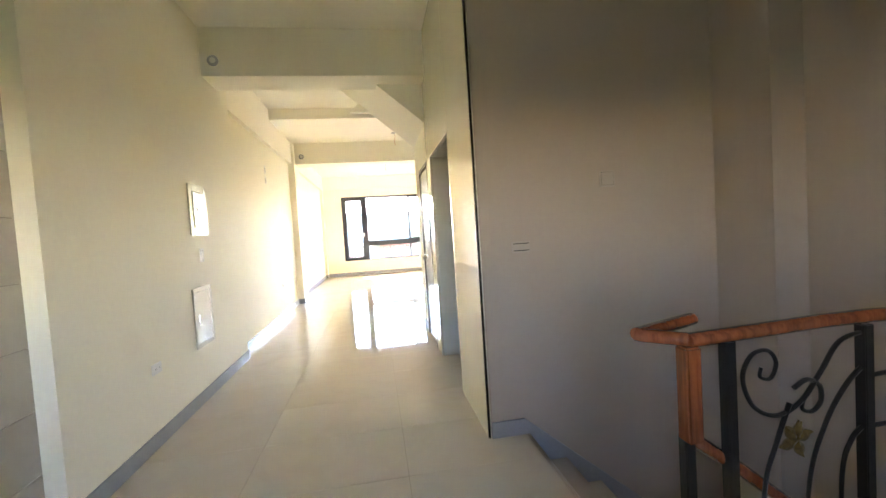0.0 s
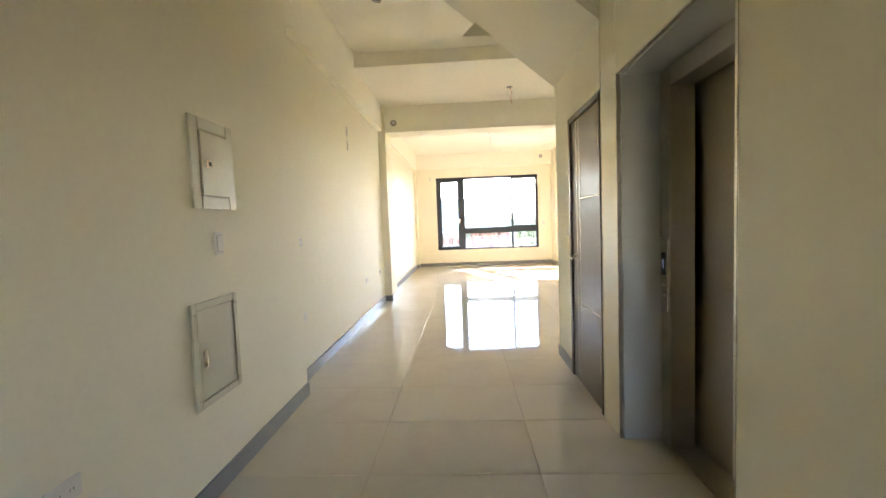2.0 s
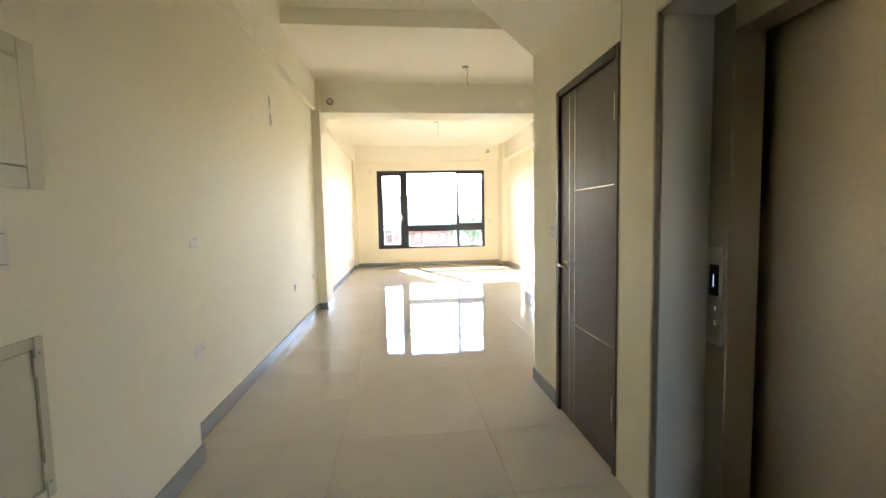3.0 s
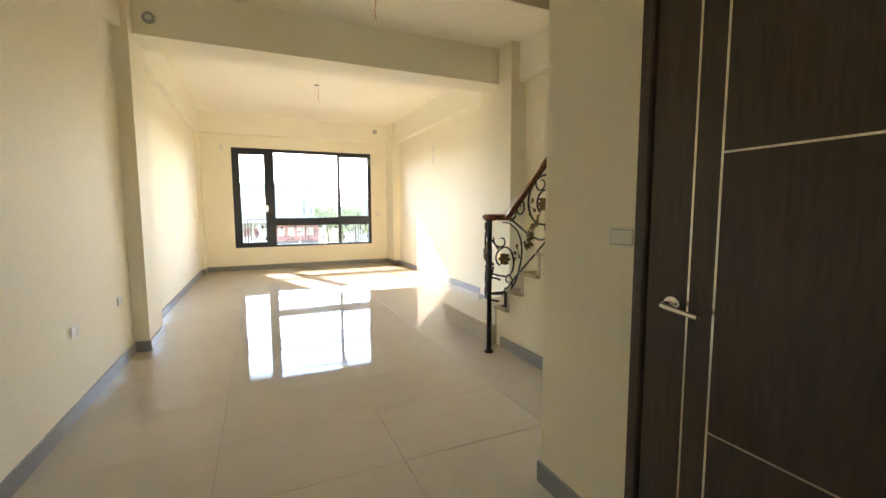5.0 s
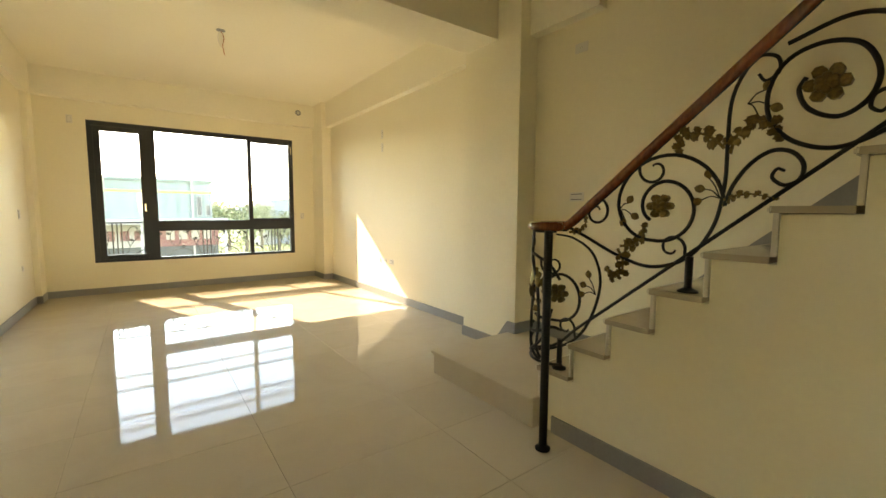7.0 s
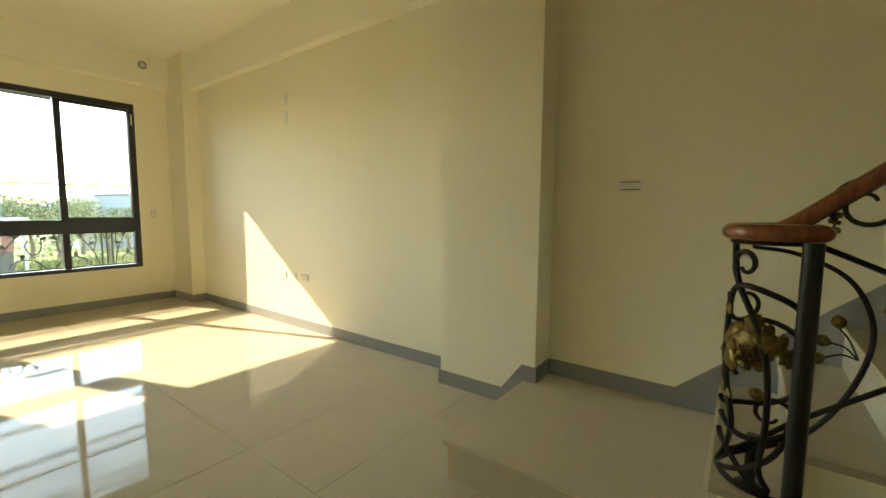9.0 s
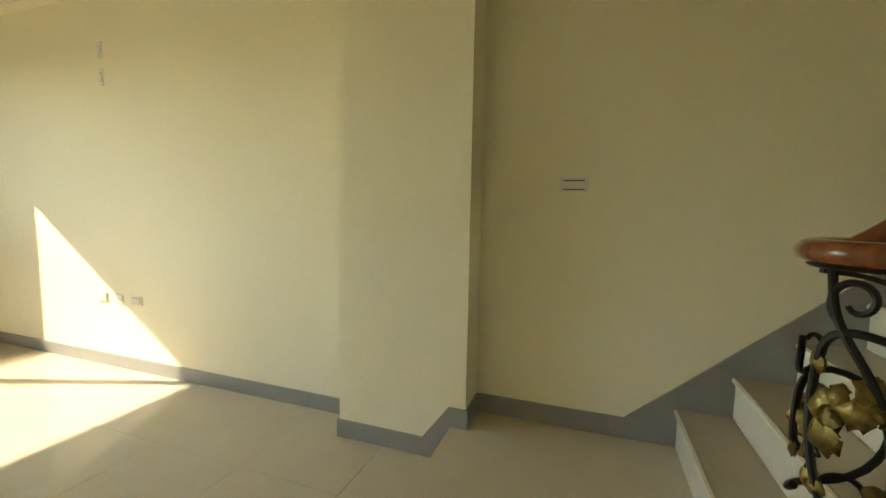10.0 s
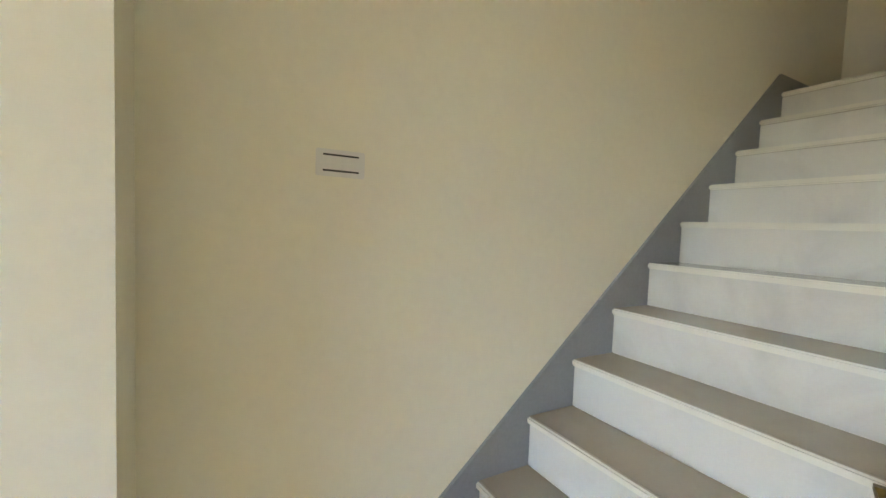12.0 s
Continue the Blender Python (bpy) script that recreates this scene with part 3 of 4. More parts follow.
# ---- wall cabinets ----
def wall_cabinet(y0, y1, z0, z1, label, rim, tall_latch):
    c = thing("wall_cabinet", (HALL_L, (y0 + y1) / 2, z0), label, "wall cabinet", "wall cabinets")
    x = HALL_L
    bm = boxes((x, x + 0.014, y0, y0 + rim, z0, z1), (x, x + 0.014, y1 - rim, y1, z0, z1), (x, x + 0.014, y0 + rim, y1 - rim, z1 - rim, z1), (x, x + 0.014, y0 + rim, y1 - rim, z0, z0 + rim), bevel=0.003)
    part("rim", bm, BOXPAINT, c)
    d = part("cabinet_door", boxes((x, x + 0.011 if tall_latch else x + 0.02, y0 + rim + 0.004, y1 - rim - 0.004, z0 + rim + 0.004, z1 - rim - 0.004), bevel=0.003), BOXPAINT, c)
    part("gap", boxes((x, x + 0.003, y0 + rim, y1 - rim, z0 + rim, z1 - rim)), GAPSHADE, c, "grey sheet for the shade round the door")
    if tall_latch:
        w, h, yc, zc = 0.028, 0.085, y0 + rim + 0.045, (z0 + z1) / 2 - 0.02
    else:
        w, h, yc, zc = 0.05, 0.035, y0 + rim + 0.06, (z0 + z1) / 2
    xd = x + 0.011 if tall_latch else x + 0.02
    k = part("latch", boxes((xd, xd + 0.005, yc - w / 2, yc + w / 2, zc - h / 2, zc + h / 2), bevel=0.002), CHROME, d, "small chrome latch")
    part("latch_recess", boxes((xd + 0.004, xd + 0.0062, yc - w * 0.1, yc + w * 0.35, zc - h * 0.3, zc + h * 0.3)) if not tall_latch else
         boxes((xd + 0.004, xd + 0.0062, yc - w * 0.3, yc + w * 0.3, zc - h * 0.42, zc - h * 0.2)), VOIDSHADE, d, "dark patch for key recess shade")
    if tall_latch:
        for yy in (y0 + rim / 2, y1 - rim / 2):
            for zz in (z0 + 0.05, z1 - 0.05):
                bm = bmesh.new()
                lathe(bm, [(0.006, 0.012), (0.006, 0.0155), (0.003, 0.017)], (x, yy, zz), "x", 12)
                part("screw", bm, STEEL, c, "small dark screw", True)
        for zz in (z0 + 0.09, z1 - 0.09):
            part("hinge", boxes((x + 0.008, x + 0.017, y1 - rim - 0.01, y1 - rim + 0.002, zz - 0.03, zz + 0.03), bevel=0.002), BOXPAINT, c)


wall_cabinet(3.18, 3.535, 1.412, 1.852, "cream metal distribution box with a raised door", 0.062, False)
wall_cabinet(3.1, 3.475, 0.463, 0.968, "cream flat metal box with screws and a chrome latch", 0.035, True)


# ---- switches and sockets ----
def plate(name, place, turn, w, h, label, pieces, category="switch"):
    """A wall plate at a place; turn: degrees about z from facing +x. pieces: (across, up, width, height, kind) on its face."""
    p = thing(name, place, label, category, "wall plates")
    p.rotation_euler = (0, 0, radians(turn))

    def local(nm, bm, mat, parent, lab=""):
        ob = mesh_object(nm, bm, mat)
        ob.parent = parent
        return tagged(ob, lab) if lab else ob
    local("cover", boxes((0.0, 0.009, -w / 2, w / 2, -h / 2, h / 2), bevel=0.003), PLASTIC, p)
    for a, u, pw, ph, kind in pieces:
        if kind == "rocker":
            local("rocker", boxes((0.008, 0.0125, a - pw / 2, a + pw / 2, u - ph / 2, u + ph / 2), bevel=0.0015), PLASTIC, p)
            local("gap", boxes((0.0085, 0.0096, a - pw / 2 - 0.002, a + pw / 2 + 0.002, u - ph / 2 - 0.002, u + ph / 2 + 0.002)), GAPSHADE, p, "grey strip for gap shade")
        elif kind == "bar":
            for s in (-1, 1):
                local("rocker", boxes((0.008, 0.0115, a + s * pw / 4 - pw / 4 + 0.0005, a + s * pw / 4 + pw / 4 - 0.0005, u - ph / 2, u + ph / 2), bevel=0.001), PLASTIC, p)
                local("groove", boxes((0.0085, 0.0098, a - pw / 2, a + pw / 2, u + s * (ph / 2 + 0.0025) - 0.0025, u + s * (ph / 2 + 0.0025) + 0.0025)), VOIDSHADE, p, "dark strip for groove shade")
        else:
            local("outlet", boxes((0.008, 0.0105, a - pw / 2, a + pw / 2, u - ph / 2, u + ph / 2), bevel=0.001), PLASTIC, p)
            for s in (-1, 1):
                local("slot", boxes((0.0102, 0.0108, a + s * 0.006 - 0.001, a + s * 0.006 + 0.001, u - 0.005, u + 0.005)), VOIDSHADE, p, "dark strip for slot shade")
    return p


ONE = [(0, 0, 0.085, 0.042, "rocker")]
TWO = [(0, 0, 0.10, 0.038, "bar")]
TALL = [(0, 0, 0.042, 0.085, "rocker")]
OUT2 = [(-0.022, 0, 0.032, 0.03, "outlet"), (0.022, 0, 0.032, 0.03, "outlet")]
OUT1 = [(0, 0, 0.032, 0.03, "outlet")]
SLIM = [(0, 0, 0.026, 0.06, "rocker")]
plate("switch", (HALL_L, 3.365, 1.238), 0, 0.072, 0.12, "upright white plastic blank switch plate", TALL)
plate("socket", (HALL_L, 2.468, 0.513), 0, 0.12, 0.072, "white double power socket", OUT2, "socket")
plate("switch", (DIN_L, 4.69, 1.183), 0, 0.12, 0.072, "white wall switch behind the wall jog", ONE)
plate("socket", (DIN_L, 4.70, 0.542), 0, 0.12, 0.072, "white double power socket", OUT2, "socket")
plate("socket", (DIN_L, 6.99, 0.543), 0, 0.12, 0.072, "white double power socket", OUT2, "socket")
plate("socket", (DIN_L, 7.91, 0.55), 0, 0.12, 0.072, "white double power socket beside the pier", OUT2, "socket")
plate("switch", (DIN_L, 6.33, 2.45), 0, 0.05, 0.13, "slim upright white wall plate, high", SLIM)
plate("switch", (DIN_L, 6.34, 2.29), 0, 0.05, 0.13, "slim upright white wall plate, high", SLIM)
plate("switch", (LIV_L, 12.76, 1.24), 0, 0.072, 0.12, "upright white wall switch", TALL)
plate("socket", (LIV_L, 12.72, 0.56), 0, 0.072, 0.072, "small white power socket", OUT1, "socket")
plate("switch", (RIGHT, 11.05, 2.435), 180, 0.055, 0.13, "slim upright white wall plate, high", SLIM)
plate("switch", (RIGHT, 11.05, 2.243), 180, 0.055, 0.13, "slim upright white wall plate, high", SLIM)
for y in (11.19, 11.0, 10.79):
    plate("socket", (RIGHT, y, 0.56), 180, 0.12, 0.072, "white socket in a row of three above the skirting", OUT2 if y > 10.8 else ONE, "socket")
plate("switch", (2.73, WIN_Y, 1.20), -90, 0.072, 0.12, "upright white switch beside the window", TALL)
plate("socket", (-0.60, WIN_Y, 2.62), -90, 0.072, 0.12, "white blank plate high beside the window", TALL, "socket")
plate("switch", (RIGHT, 7.62, 1.43), 180, 0.137, 0.074, "white double rocker switch on the stair wall", TWO)
plate("socket", (RIGHT, 7.62, 2.62), 180, 0.12, 0.075, "white outlet high on the stair wall", OUT1, "socket")
plate("switch", (DOOR_X, 4.812, 1.193), 180, 0.12, 0.073, "white wide rocker switch beside the door", [(0, 0, 0.095, 0.05, "rocker")])
# plate plastic darkened to the stair wall's shaded tone
PLATEMATCH = material("switch plastic darkened like the wall", (0.40, 0.35, 0.30), 0.4, grain=0.02)
dim_plates = [plate("switch", (1.51, 1.893, 1.185), -90, 0.12, 0.072, "double switch above the stairs down, darkened to match the wall", TWO)]
dim_plates.append(plate("socket", (2.112, 1.893, 1.583), -90, 0.105, 0.105, "square blank plate above the stairs down, darkened to match the wall", [(0, 0, 0.08, 0.08, "rocker")], "socket"))
for p in dim_plates:
    for c in p.children:
        if c.data.materials[0] == PLASTIC:
            c.data.materials[0] = PLATEMATCH


# ---- duct caps and bare lamp wires ----
def duct_cap(x, y, z):
    c = thing("duct_cap", (x, y, z), "round grey plastic duct cap in a beam", "duct cap", "duct caps")
    bm = bmesh.new()
    lathe(bm, [(0.052, 0.0), (0.052, -0.006), (0.044, -0.012), (0.030, -0.013)], (x, y, z), "y", 24)
    part("cap", bm, SKIRT, c, "", True)
    bm = bmesh.new()
    lathe(bm, [(0.028, -0.012), (0.026, -0.017), (0.01, -0.019)], (x, y, z), "y", 20)
    part("plug", bm, REVEAL, c, "", True)


duct_cap(-0.786, 3.73, 3.075)
duct_cap(-0.765, 8.37, 3.024)
duct_cap(2.665, 13.55, 3.14)


def lamp_wire(x, y, z, drop):
    c = thing("lamp_wire", (x, y, z), "bare lamp wires hanging from a ceiling box", "lamp wire", "lamp wires")
    bm = bmesh.new()
    lathe(bm, [(0.045, 0.0), (0.045, -0.006), (0.02, -0.012)], (x, y, z), "z", 20)
    part("ceiling_box", bm, SKIRT, c, "", True)
    if drop:
        for s, mat in ((-1, PLASTIC), (1, LAMPRED)):
            bm = bmesh.new()
            tube(bm, smooth_path([(x + 0.006 * s, y, z - 0.01), (x + 0.03 * s, y + 0.01, z - drop * 0.3), (x + 0.012 * s, y - 0.01, z - drop * 0.65), (x + 0.03, y + 0.004 * s, z - drop * (0.9 + 0.1 * s))], 6), 0.0035, 6)
            part("wire", bm, mat, c, "", True)


lamp_wire(-0.40, 5.39, CEIL_MID, 0.03)
lamp_wire(1.12, 7.68, CEIL_LIV, 0.24)
lamp_wire(1.008, 10.82, CEIL_LIV, 0.26)


# ---- stair railing ----
RAIL_X, VC, VR = 2.165, (2.047, 6.98), 0.118
TURN_Y = 6.98


def rail_at(u, z, off=0.0):
    """A place on the railing's sheet: straight along the stairs, then rolled into a volute past its foot. u grows down the stairs."""
    if u <= TURN_Y:
        return Vector((RAIL_X + off, u, z))
    a = (u - TURN_Y) / VR
    r = VR - 0.006 * a + off
    return Vector((VC[0] + r * math.cos(a), VC[1] + r * math.sin(a), z))


def rod(name, pq, c, r, parent, mat=None, n=8, taper=False, off=0.0):
    """An iron rod through design points (p up the slope, q up) about the centre c = (u, z)."""
    pts = [rail_at(c[0] - p, c[1] + q, off) for p, q in pq]
    bm = bmesh.new()
    k = len(pts) - 1
    rs = [r * (1 - 0.35 * (i / k) ** 3) for i in range(k + 1)] if taper else r
    tube(bm, pts, rs, n)
    return part(name, bm, mat or IRON, parent, "", True)


def curve2(ctrl, steps=7):
    return [(v.x, v.y) for v in smooth_path([(p, q, 0) for p, q in ctrl], steps)]


def spiral(cx, cy, r0, a0, r1, a1, n=26):
    """A spiral from radius r0 at a0 degrees to r1 at a1."""
    out = []
    for i in range(n + 1):
        t = i / n
        a, r = radians(a0 + (a1 - a0) * t), r0 + (r1 - r0) * t
        out.append((cx + r * math.cos(a), cy + r * math.sin(a)))
    return out


def acanthus(name, ctrl, c, width, parent):
    """A cast leaf spray curling along a spine: a tapering stem with pairs of scalloped leaflets that lean forward, and one at the tip."""
    sp = curve2(ctrl, 10)
    n = len(sp) - 1
    bm = bmesh.new()

    def leaflet(p, q, ang, size, lift):
        ca, sa = math.cos(ang), math.sin(ang)
        for side in (1, -1):
            grid = []
            for i in range(9):
                u = i / 8
                w = size * 0.50 * max(0.08, math.sin(math.pi * min(1.0, u * 0.92 + 0.05)) ** 0.75) * (1.0 + 0.26 * math.cos(5.2 * math.pi * u))
                row = []
                for v in (-1.0, -0.5, 0.0, 0.5, 1.0):
                    a, b = u * size + abs(v) * size * 0.10, v * w
                    h = 0.0025 + 0.008 * (1 - abs(v)) * math.sin(math.pi * (0.1 + 0.9 * u)) + (0.003 if abs(v) == 0.5 else 0.0)
                    row.append(bm.verts.new(rail_at(c[0] - (p + a * ca - b * sa), c[1] + q + a * sa + b * ca, side * h + lift * u * u)))
                grid.append(row)
            for i in range(8):
                for k in range(4):
                    bm.faces.new((grid[i][k], grid[i][k + 1], grid[i + 1][k + 1], grid[i + 1][k]))

    tube(bm, [rail_at(c[0] - p, c[1] + q) for p, q in sp], [max(0.0028, 0.0075 * (1 - 0.7 * i / n)) for i in range(n + 1)], 6)
    for k, t in enumerate((0.12, 0.27, 0.42, 0.57, 0.72, 0.87)):
        i = min(n - 1, max(1, round(t * n)))
        (pa, qa), (pb, qb) = sp[i - 1], sp[i + 1]
        way = math.atan2(qb - qa, pb - pa)
        for turn in (1, -1):
            size = width * (2.0 - 0.7 * t) * (1.0 if (k + (turn > 0)) % 2 else 0.7)
            leaflet(sp[i][0], sp[i][1], way + turn * radians(56 - 24 * t), size, 0.014 * turn)
    (pa, qa), (pb, qb) = sp[n - 1], sp[n]
    leaflet(pb, qb, math.atan2(qb - qa, pb - pa), width * 1.5, 0.012)
    return part(name, bm, GILT, parent, "old gold cast leaf", True)


def bud(p, q, ang, c, size, parent):
    """A small veined ovate leaf."""
    bm = bmesh.new()
    ca, sa = math.cos(radians(ang)), math.sin(radians(ang))
    for side in (1, -1):
        grid = []
        for i in range(7):
            t = i / 6
            w = size * 0.42 * math.sin(math.pi * min(1, t * 0.94 + 0.04)) ** 0.8
            row = []
            for s in (-1, -0.5, 0, 0.5, 1):
                a, b = t * size, s * w
                row.append(bm.verts.new(rail_at(c[0] - (p + a * ca - b * sa), c[1] + q + a * sa + b * ca, side * (0.003 + 0.007 * (1 - abs(s)) * math.sin(math.pi * t)))))
            grid.append(row)
        for i in range(6):
            for k in range(4):
                bm.faces.new((grid[i][k], grid[i][k + 1], grid[i + 1][k + 1], grid[i + 1][k]))
    return part("leaf", bm, GILT, parent, "small old gold leaf", True)


def rosette(c, r, parent):
    """A cast flower: a knob inside two rings of cupped petals."""
    bm = bmesh.new()
    m = bmesh.ops.create_uvsphere(bm, u_segments=10, v_segments=6, radius=1.0)["verts"]
    for v in m:
        l = v.co.copy()
        v.co = rail_at(c[0] - l.x * r * 0.2, c[1] + l.y * r * 0.2, l.z * 0.028)
    knob = part("rosette", bm, GILT, parent, "old gold cast flower", True)
    for ring, (count, rad, size) in enumerate(((6, 0.66, 0.42), (6, 0.31, 0.30))):
        for k in range(count):
            a = 2 * math.pi * (k + 0.5 * ring) / count
            bm = bmesh.new()
            m = bmesh.ops.create_uvsphere(bm, u_segments=8, v_segments=6, radius=1.0)["verts"]
            for v in m:
                l = v.co.copy()
                s = 1 if l.z > 0 else -1
                pa, qa = l.x * size * r, l.y * size * r * (0.86 + 0.16 * l.x)
                pp = rad * r * math.cos(a) + pa * math.cos(a) - qa * math.sin(a)
                qq = rad * r * math.sin(a) + pa * math.sin(a) + qa * math.cos(a)
                rim = (pp * pp + qq * qq) / (r * r)
                v.co = rail_at(c[0] - pp, c[1] + qq, l.z * 0.012 + s * (0.016 * ring + 0.016 * rim * (1 - 0.5 * ring)))
            part("petal", bm, GILT, knob, "", True)
    return knob


railing = thing("stair_railing", (1.935, 6.915, 0.0), "wrought iron scroll railing with gilt leaves and red-brown wooden handrail", "railing")
# handrail: sloping run, easing into a level volute over the newel
SL = 0.822
run = [(RAIL_X, y, 1.197 + SL * (7.0 - y)) for y in (4.4, 5.0, 5.6, 6.2, 6.7, 6.84)]
run += [(RAIL_X, 6.92, 1.264), (RAIL_X, 6.962, 1.234)]
vol = []
for i in range(0, 25):
    a = 4.1 * i / 24
    r = VR - 0.006 * a
    vol.append((VC[0] + r * math.cos(a), VC[1] + r * math.sin(a), 1.226))
path = [Vector(p) for p in run[:5]] + smooth_path([run[5], run[6], run[7], vol[0]], 5)[:-1] + [Vector(p) for p in vol]
bm = bmesh.new()
tube(bm, path, 0.030, 16, 0.85)
m = bmesh.ops.create_uvsphere(bm, u_segments=16, v_segments=10, radius=0.036)["verts"]
for v in m:
    v.co = Vector((v.co.x, v.co.y, v.co.z * 0.7)) + Vector((vol[-1][0], vol[-1][1], 1.226))
part("handrail", bm, RAILWOOD, railing, "red-brown lacquered wooden handrail", True)
bm = bmesh.new()
lathe(bm, [(0.042, 0.0), (0.042, 0.008), (0.032, 0.016), (0.0225, 0.02), (0.0225, 1.205)], (1.935, 6.915, 0.0), "z", 20)
part("newel_post", bm, IRON, railing, "plain black iron post with a round foot", True)
C2 = (6.455, 1.334)
STEP = (0.555, 0.466)
pts = [Vector((RAIL_X, 4.5, 0.713 + 0.835 * (6.808 - 4.5))), Vector((RAIL_X, 6.9, 0.713 - 0.835 * 0.092)), Vector((RAIL_X, 6.99, 0.545))]
pts += [rail_at(7.01 + 0.031 * i, 0.515 - 0.003 * i) for i in range(1, 17)]
bm = bmesh.new()
tube(bm, pts, 0.0085, 8)
part("bottom_bar", bm, IRON, railing, "", True)
top = [Vector((RAIL_X, 4.5, 1.168 + SL * 2.5)), Vector((RAIL_X, 6.9, 1.168 + SL * 0.1)), Vector((RAIL_X, 6.98, 1.197))] + [rail_at(6.99 + 0.031 * i, 1.197) for i in range(1, 16)]
bm = bmesh.new()
tube(bm, top, 0.008, 6, 0.6)
part("top_bar", bm, IRON, railing, "", True)
for y, z0, z1 in ((7.0, 2 * RISE, 0.56), (6.315, 5 * RISE, 1.11), (5.02, 11 * RISE, 2.2)):
    bm = bmesh.new()
    lathe(bm, [(0.042, 0.0), (0.042, 0.008), (0.02, 0.018), (0.0165, 0.022), (0.0165, z1 - z0)], (RAIL_X, y, z0), "z", 18)
    part("foot_post", bm, IRON, railing, "", True)

R = 0.0085


for k in range(-1, 3):
    c = (C2[0] - STEP[0] * k, C2[1] + STEP[1] * k)
    f = 1.14 if k == 1 else 1.0
    if k == 1:
        c = (5.90, 1.756)
    if k == -1:
        c = (7.02, 0.83)
    if k in (0, 2):
        # long S from the handrail, under the flower and up again into a curl
        rod("scroll", curve2([(-.51, -.115), (-.38, -.17), (-.2, -.25), (-.03, -.288), (.13, -.23), (.225, -.09), (.258, .08), (.26, .236), (.262, .40), (.29, .50), (.345, .57), (.405, .555),
                              (.415, .50), (.375, .475), (.35, .505)]), c, R, railing, taper=True)
        rod("scroll", spiral(-.335, -.03, .075, 215, .072, 60, 14) + spiral(-.335, -.03, .072, 50, .024, -330, 24), c, R * .9, railing, taper=True)
    elif k == -1:
        rod("scroll", curve2([(-.42, -.05), (-.36, -.22), (-.2, -.32), (-.03, -.335), (.13, -.24), (.225, -.09), (.27, .10), (.22, .25), (.10, .325), (-.02, .345)]), c, R, railing, taper=True)
    else:
        rod("scroll", curve2([(.22, -.14), (.25, -.03), (.234, .07), (.158, .175), (.04, .212), (-.12, .17)]), c, R, railing)
        rod("scroll", curve2([(-.06, .035), (-.078, -.01), (-.045, -.08), (.035, -.118), (.105, -.075), (.127, .01), (.085, .105), (.0, .142), (-.09, .128), (-.148, .072), (-.172, -.02), (-.15, -.115), (-.07, -.195), (.053, -.222), (.21, -.15)]), c, R, railing)
    # spiral ring round the flower
    ring = spiral(.008, -.012, .075, 225, .125, 90, 10) + spiral(.008, -.012, .127, 80, .152, -95, 14) + spiral(.008, -.012, .155, -105, .218, -185, 10) + spiral(.008, -.005, .222, -195, .252, -352, 18)
    if k != 1:
        rod("scroll", ring if k in (0, 2) else ring[:32], c, R, railing)
        rod("scroll", [(-.115, .205)] + spiral(-.035, .17, .075, 165, .02, 480, 22), c, R * .85, railing, taper=True)
        rod("scroll", [(.125, -.235)] + spiral(.06, -.19, .062, -20, .02, 330, 22), c, R * .85, railing, taper=True)
    else:
        rod("scroll", curve2([(.225, -.13), (.205, -.085), (.165, -.05), (.122, -.06), (.112, -.10), (.138, -.12), (.155, -.10)]), c, R * .85, railing, taper=True)
    rosette(c, 0.055 * f, railing)
    if k in (0, 2):
        rod("scroll", curve2([(.262, .0), (.29, .085), (.345, .165), (.41, .207), (.47, .197), (.507, .15), (.50, .095), (.455, .075), (.417, .105), (.43, .137), (.455, .128)]), c, R, railing, taper=True)
        acanthus("leaf_spray", [(.25, .235), (.20, .285), (.13, .315), (.075, .30), (.07, .265)], c, 0.024, railing)
        acanthus("leaf_spray", [(.27, .21), (.29, .28), (.345, .32), (.40, .315), (.42, .275)], c, 0.024, railing)
        acanthus("leaf_spray", [(.255, .0), (.29, .035), (.35, .045), (.42, .03)], c, 0.013, railing)
        acanthus("leaf_spray", [(-.19, -.20), (-.13, -.19), (-.085, -.155), (-.075, -.11)], c, 0.021, railing)
        acanthus("leaf_spray", [(-.205, -.215), (-.175, -.27), (-.18, -.335), (-.225, -.365), (-.25, -.34)], c, 0.022, railing)
    if k == 1:
        acanthus("leaf_spray", [(.34, .0), (.39, .03), (.365, .08), (.31, .07), (.277, .01)], c, 0.026, railing)
    # twigs with three small leaves
    for base, tips in (((-.205, -.02), ((-.175, -.06, 250), (-.16, .015, 60), (-.14, -.04, -25))), ((.245, .03), ((.185, .07, 170), (.20, .115, 100), (.175, .025, 200)))):
        base = (base[0] * f, base[1] * f)
        for p, q, ang in tips:
            p, q = p * f, q * f
            rod("twig", curve2([base, ((base[0] + p) / 2, (base[1] + q) / 2 + .012), (p, q)], 4), c, 0.0028, railing, n=6)
            bud(p, q, ang, c, 0.042, railing)
# ironwork of the rolled end
cv = (7.27, 0.86)
rod("scroll", spiral(0.01, .275, .05, -60, .016, 330, 22), cv, R * .9, railing, taper=True)
rod("scroll", curve2([(.06, .335), (.04, .24), (-.03, .12), (-.07, .0), (-.08, -.16), (-.07, -.30), (-.10, -.36)]), cv, R, railing)
rod("scroll", curve2([(.11, -.36), (.05, -.30), (.02, -.2), (.06, -.08), (.08, .03), (.065, .17), (.015, .215), (-.07, .20), (-.15, .16), (-.22, .08)]), cv, R, railing)
rod("scroll", curve2([(.085, -.19), (.0, -.22), (-.085, -.21), (-.17, -.18), (-.25, -.2)]), cv, R, railing)
rod("scroll", curve2([(.10, -.25), (.03, -.28), (-.04, -.34), (-.10, -.37)]), cv, R, railing)
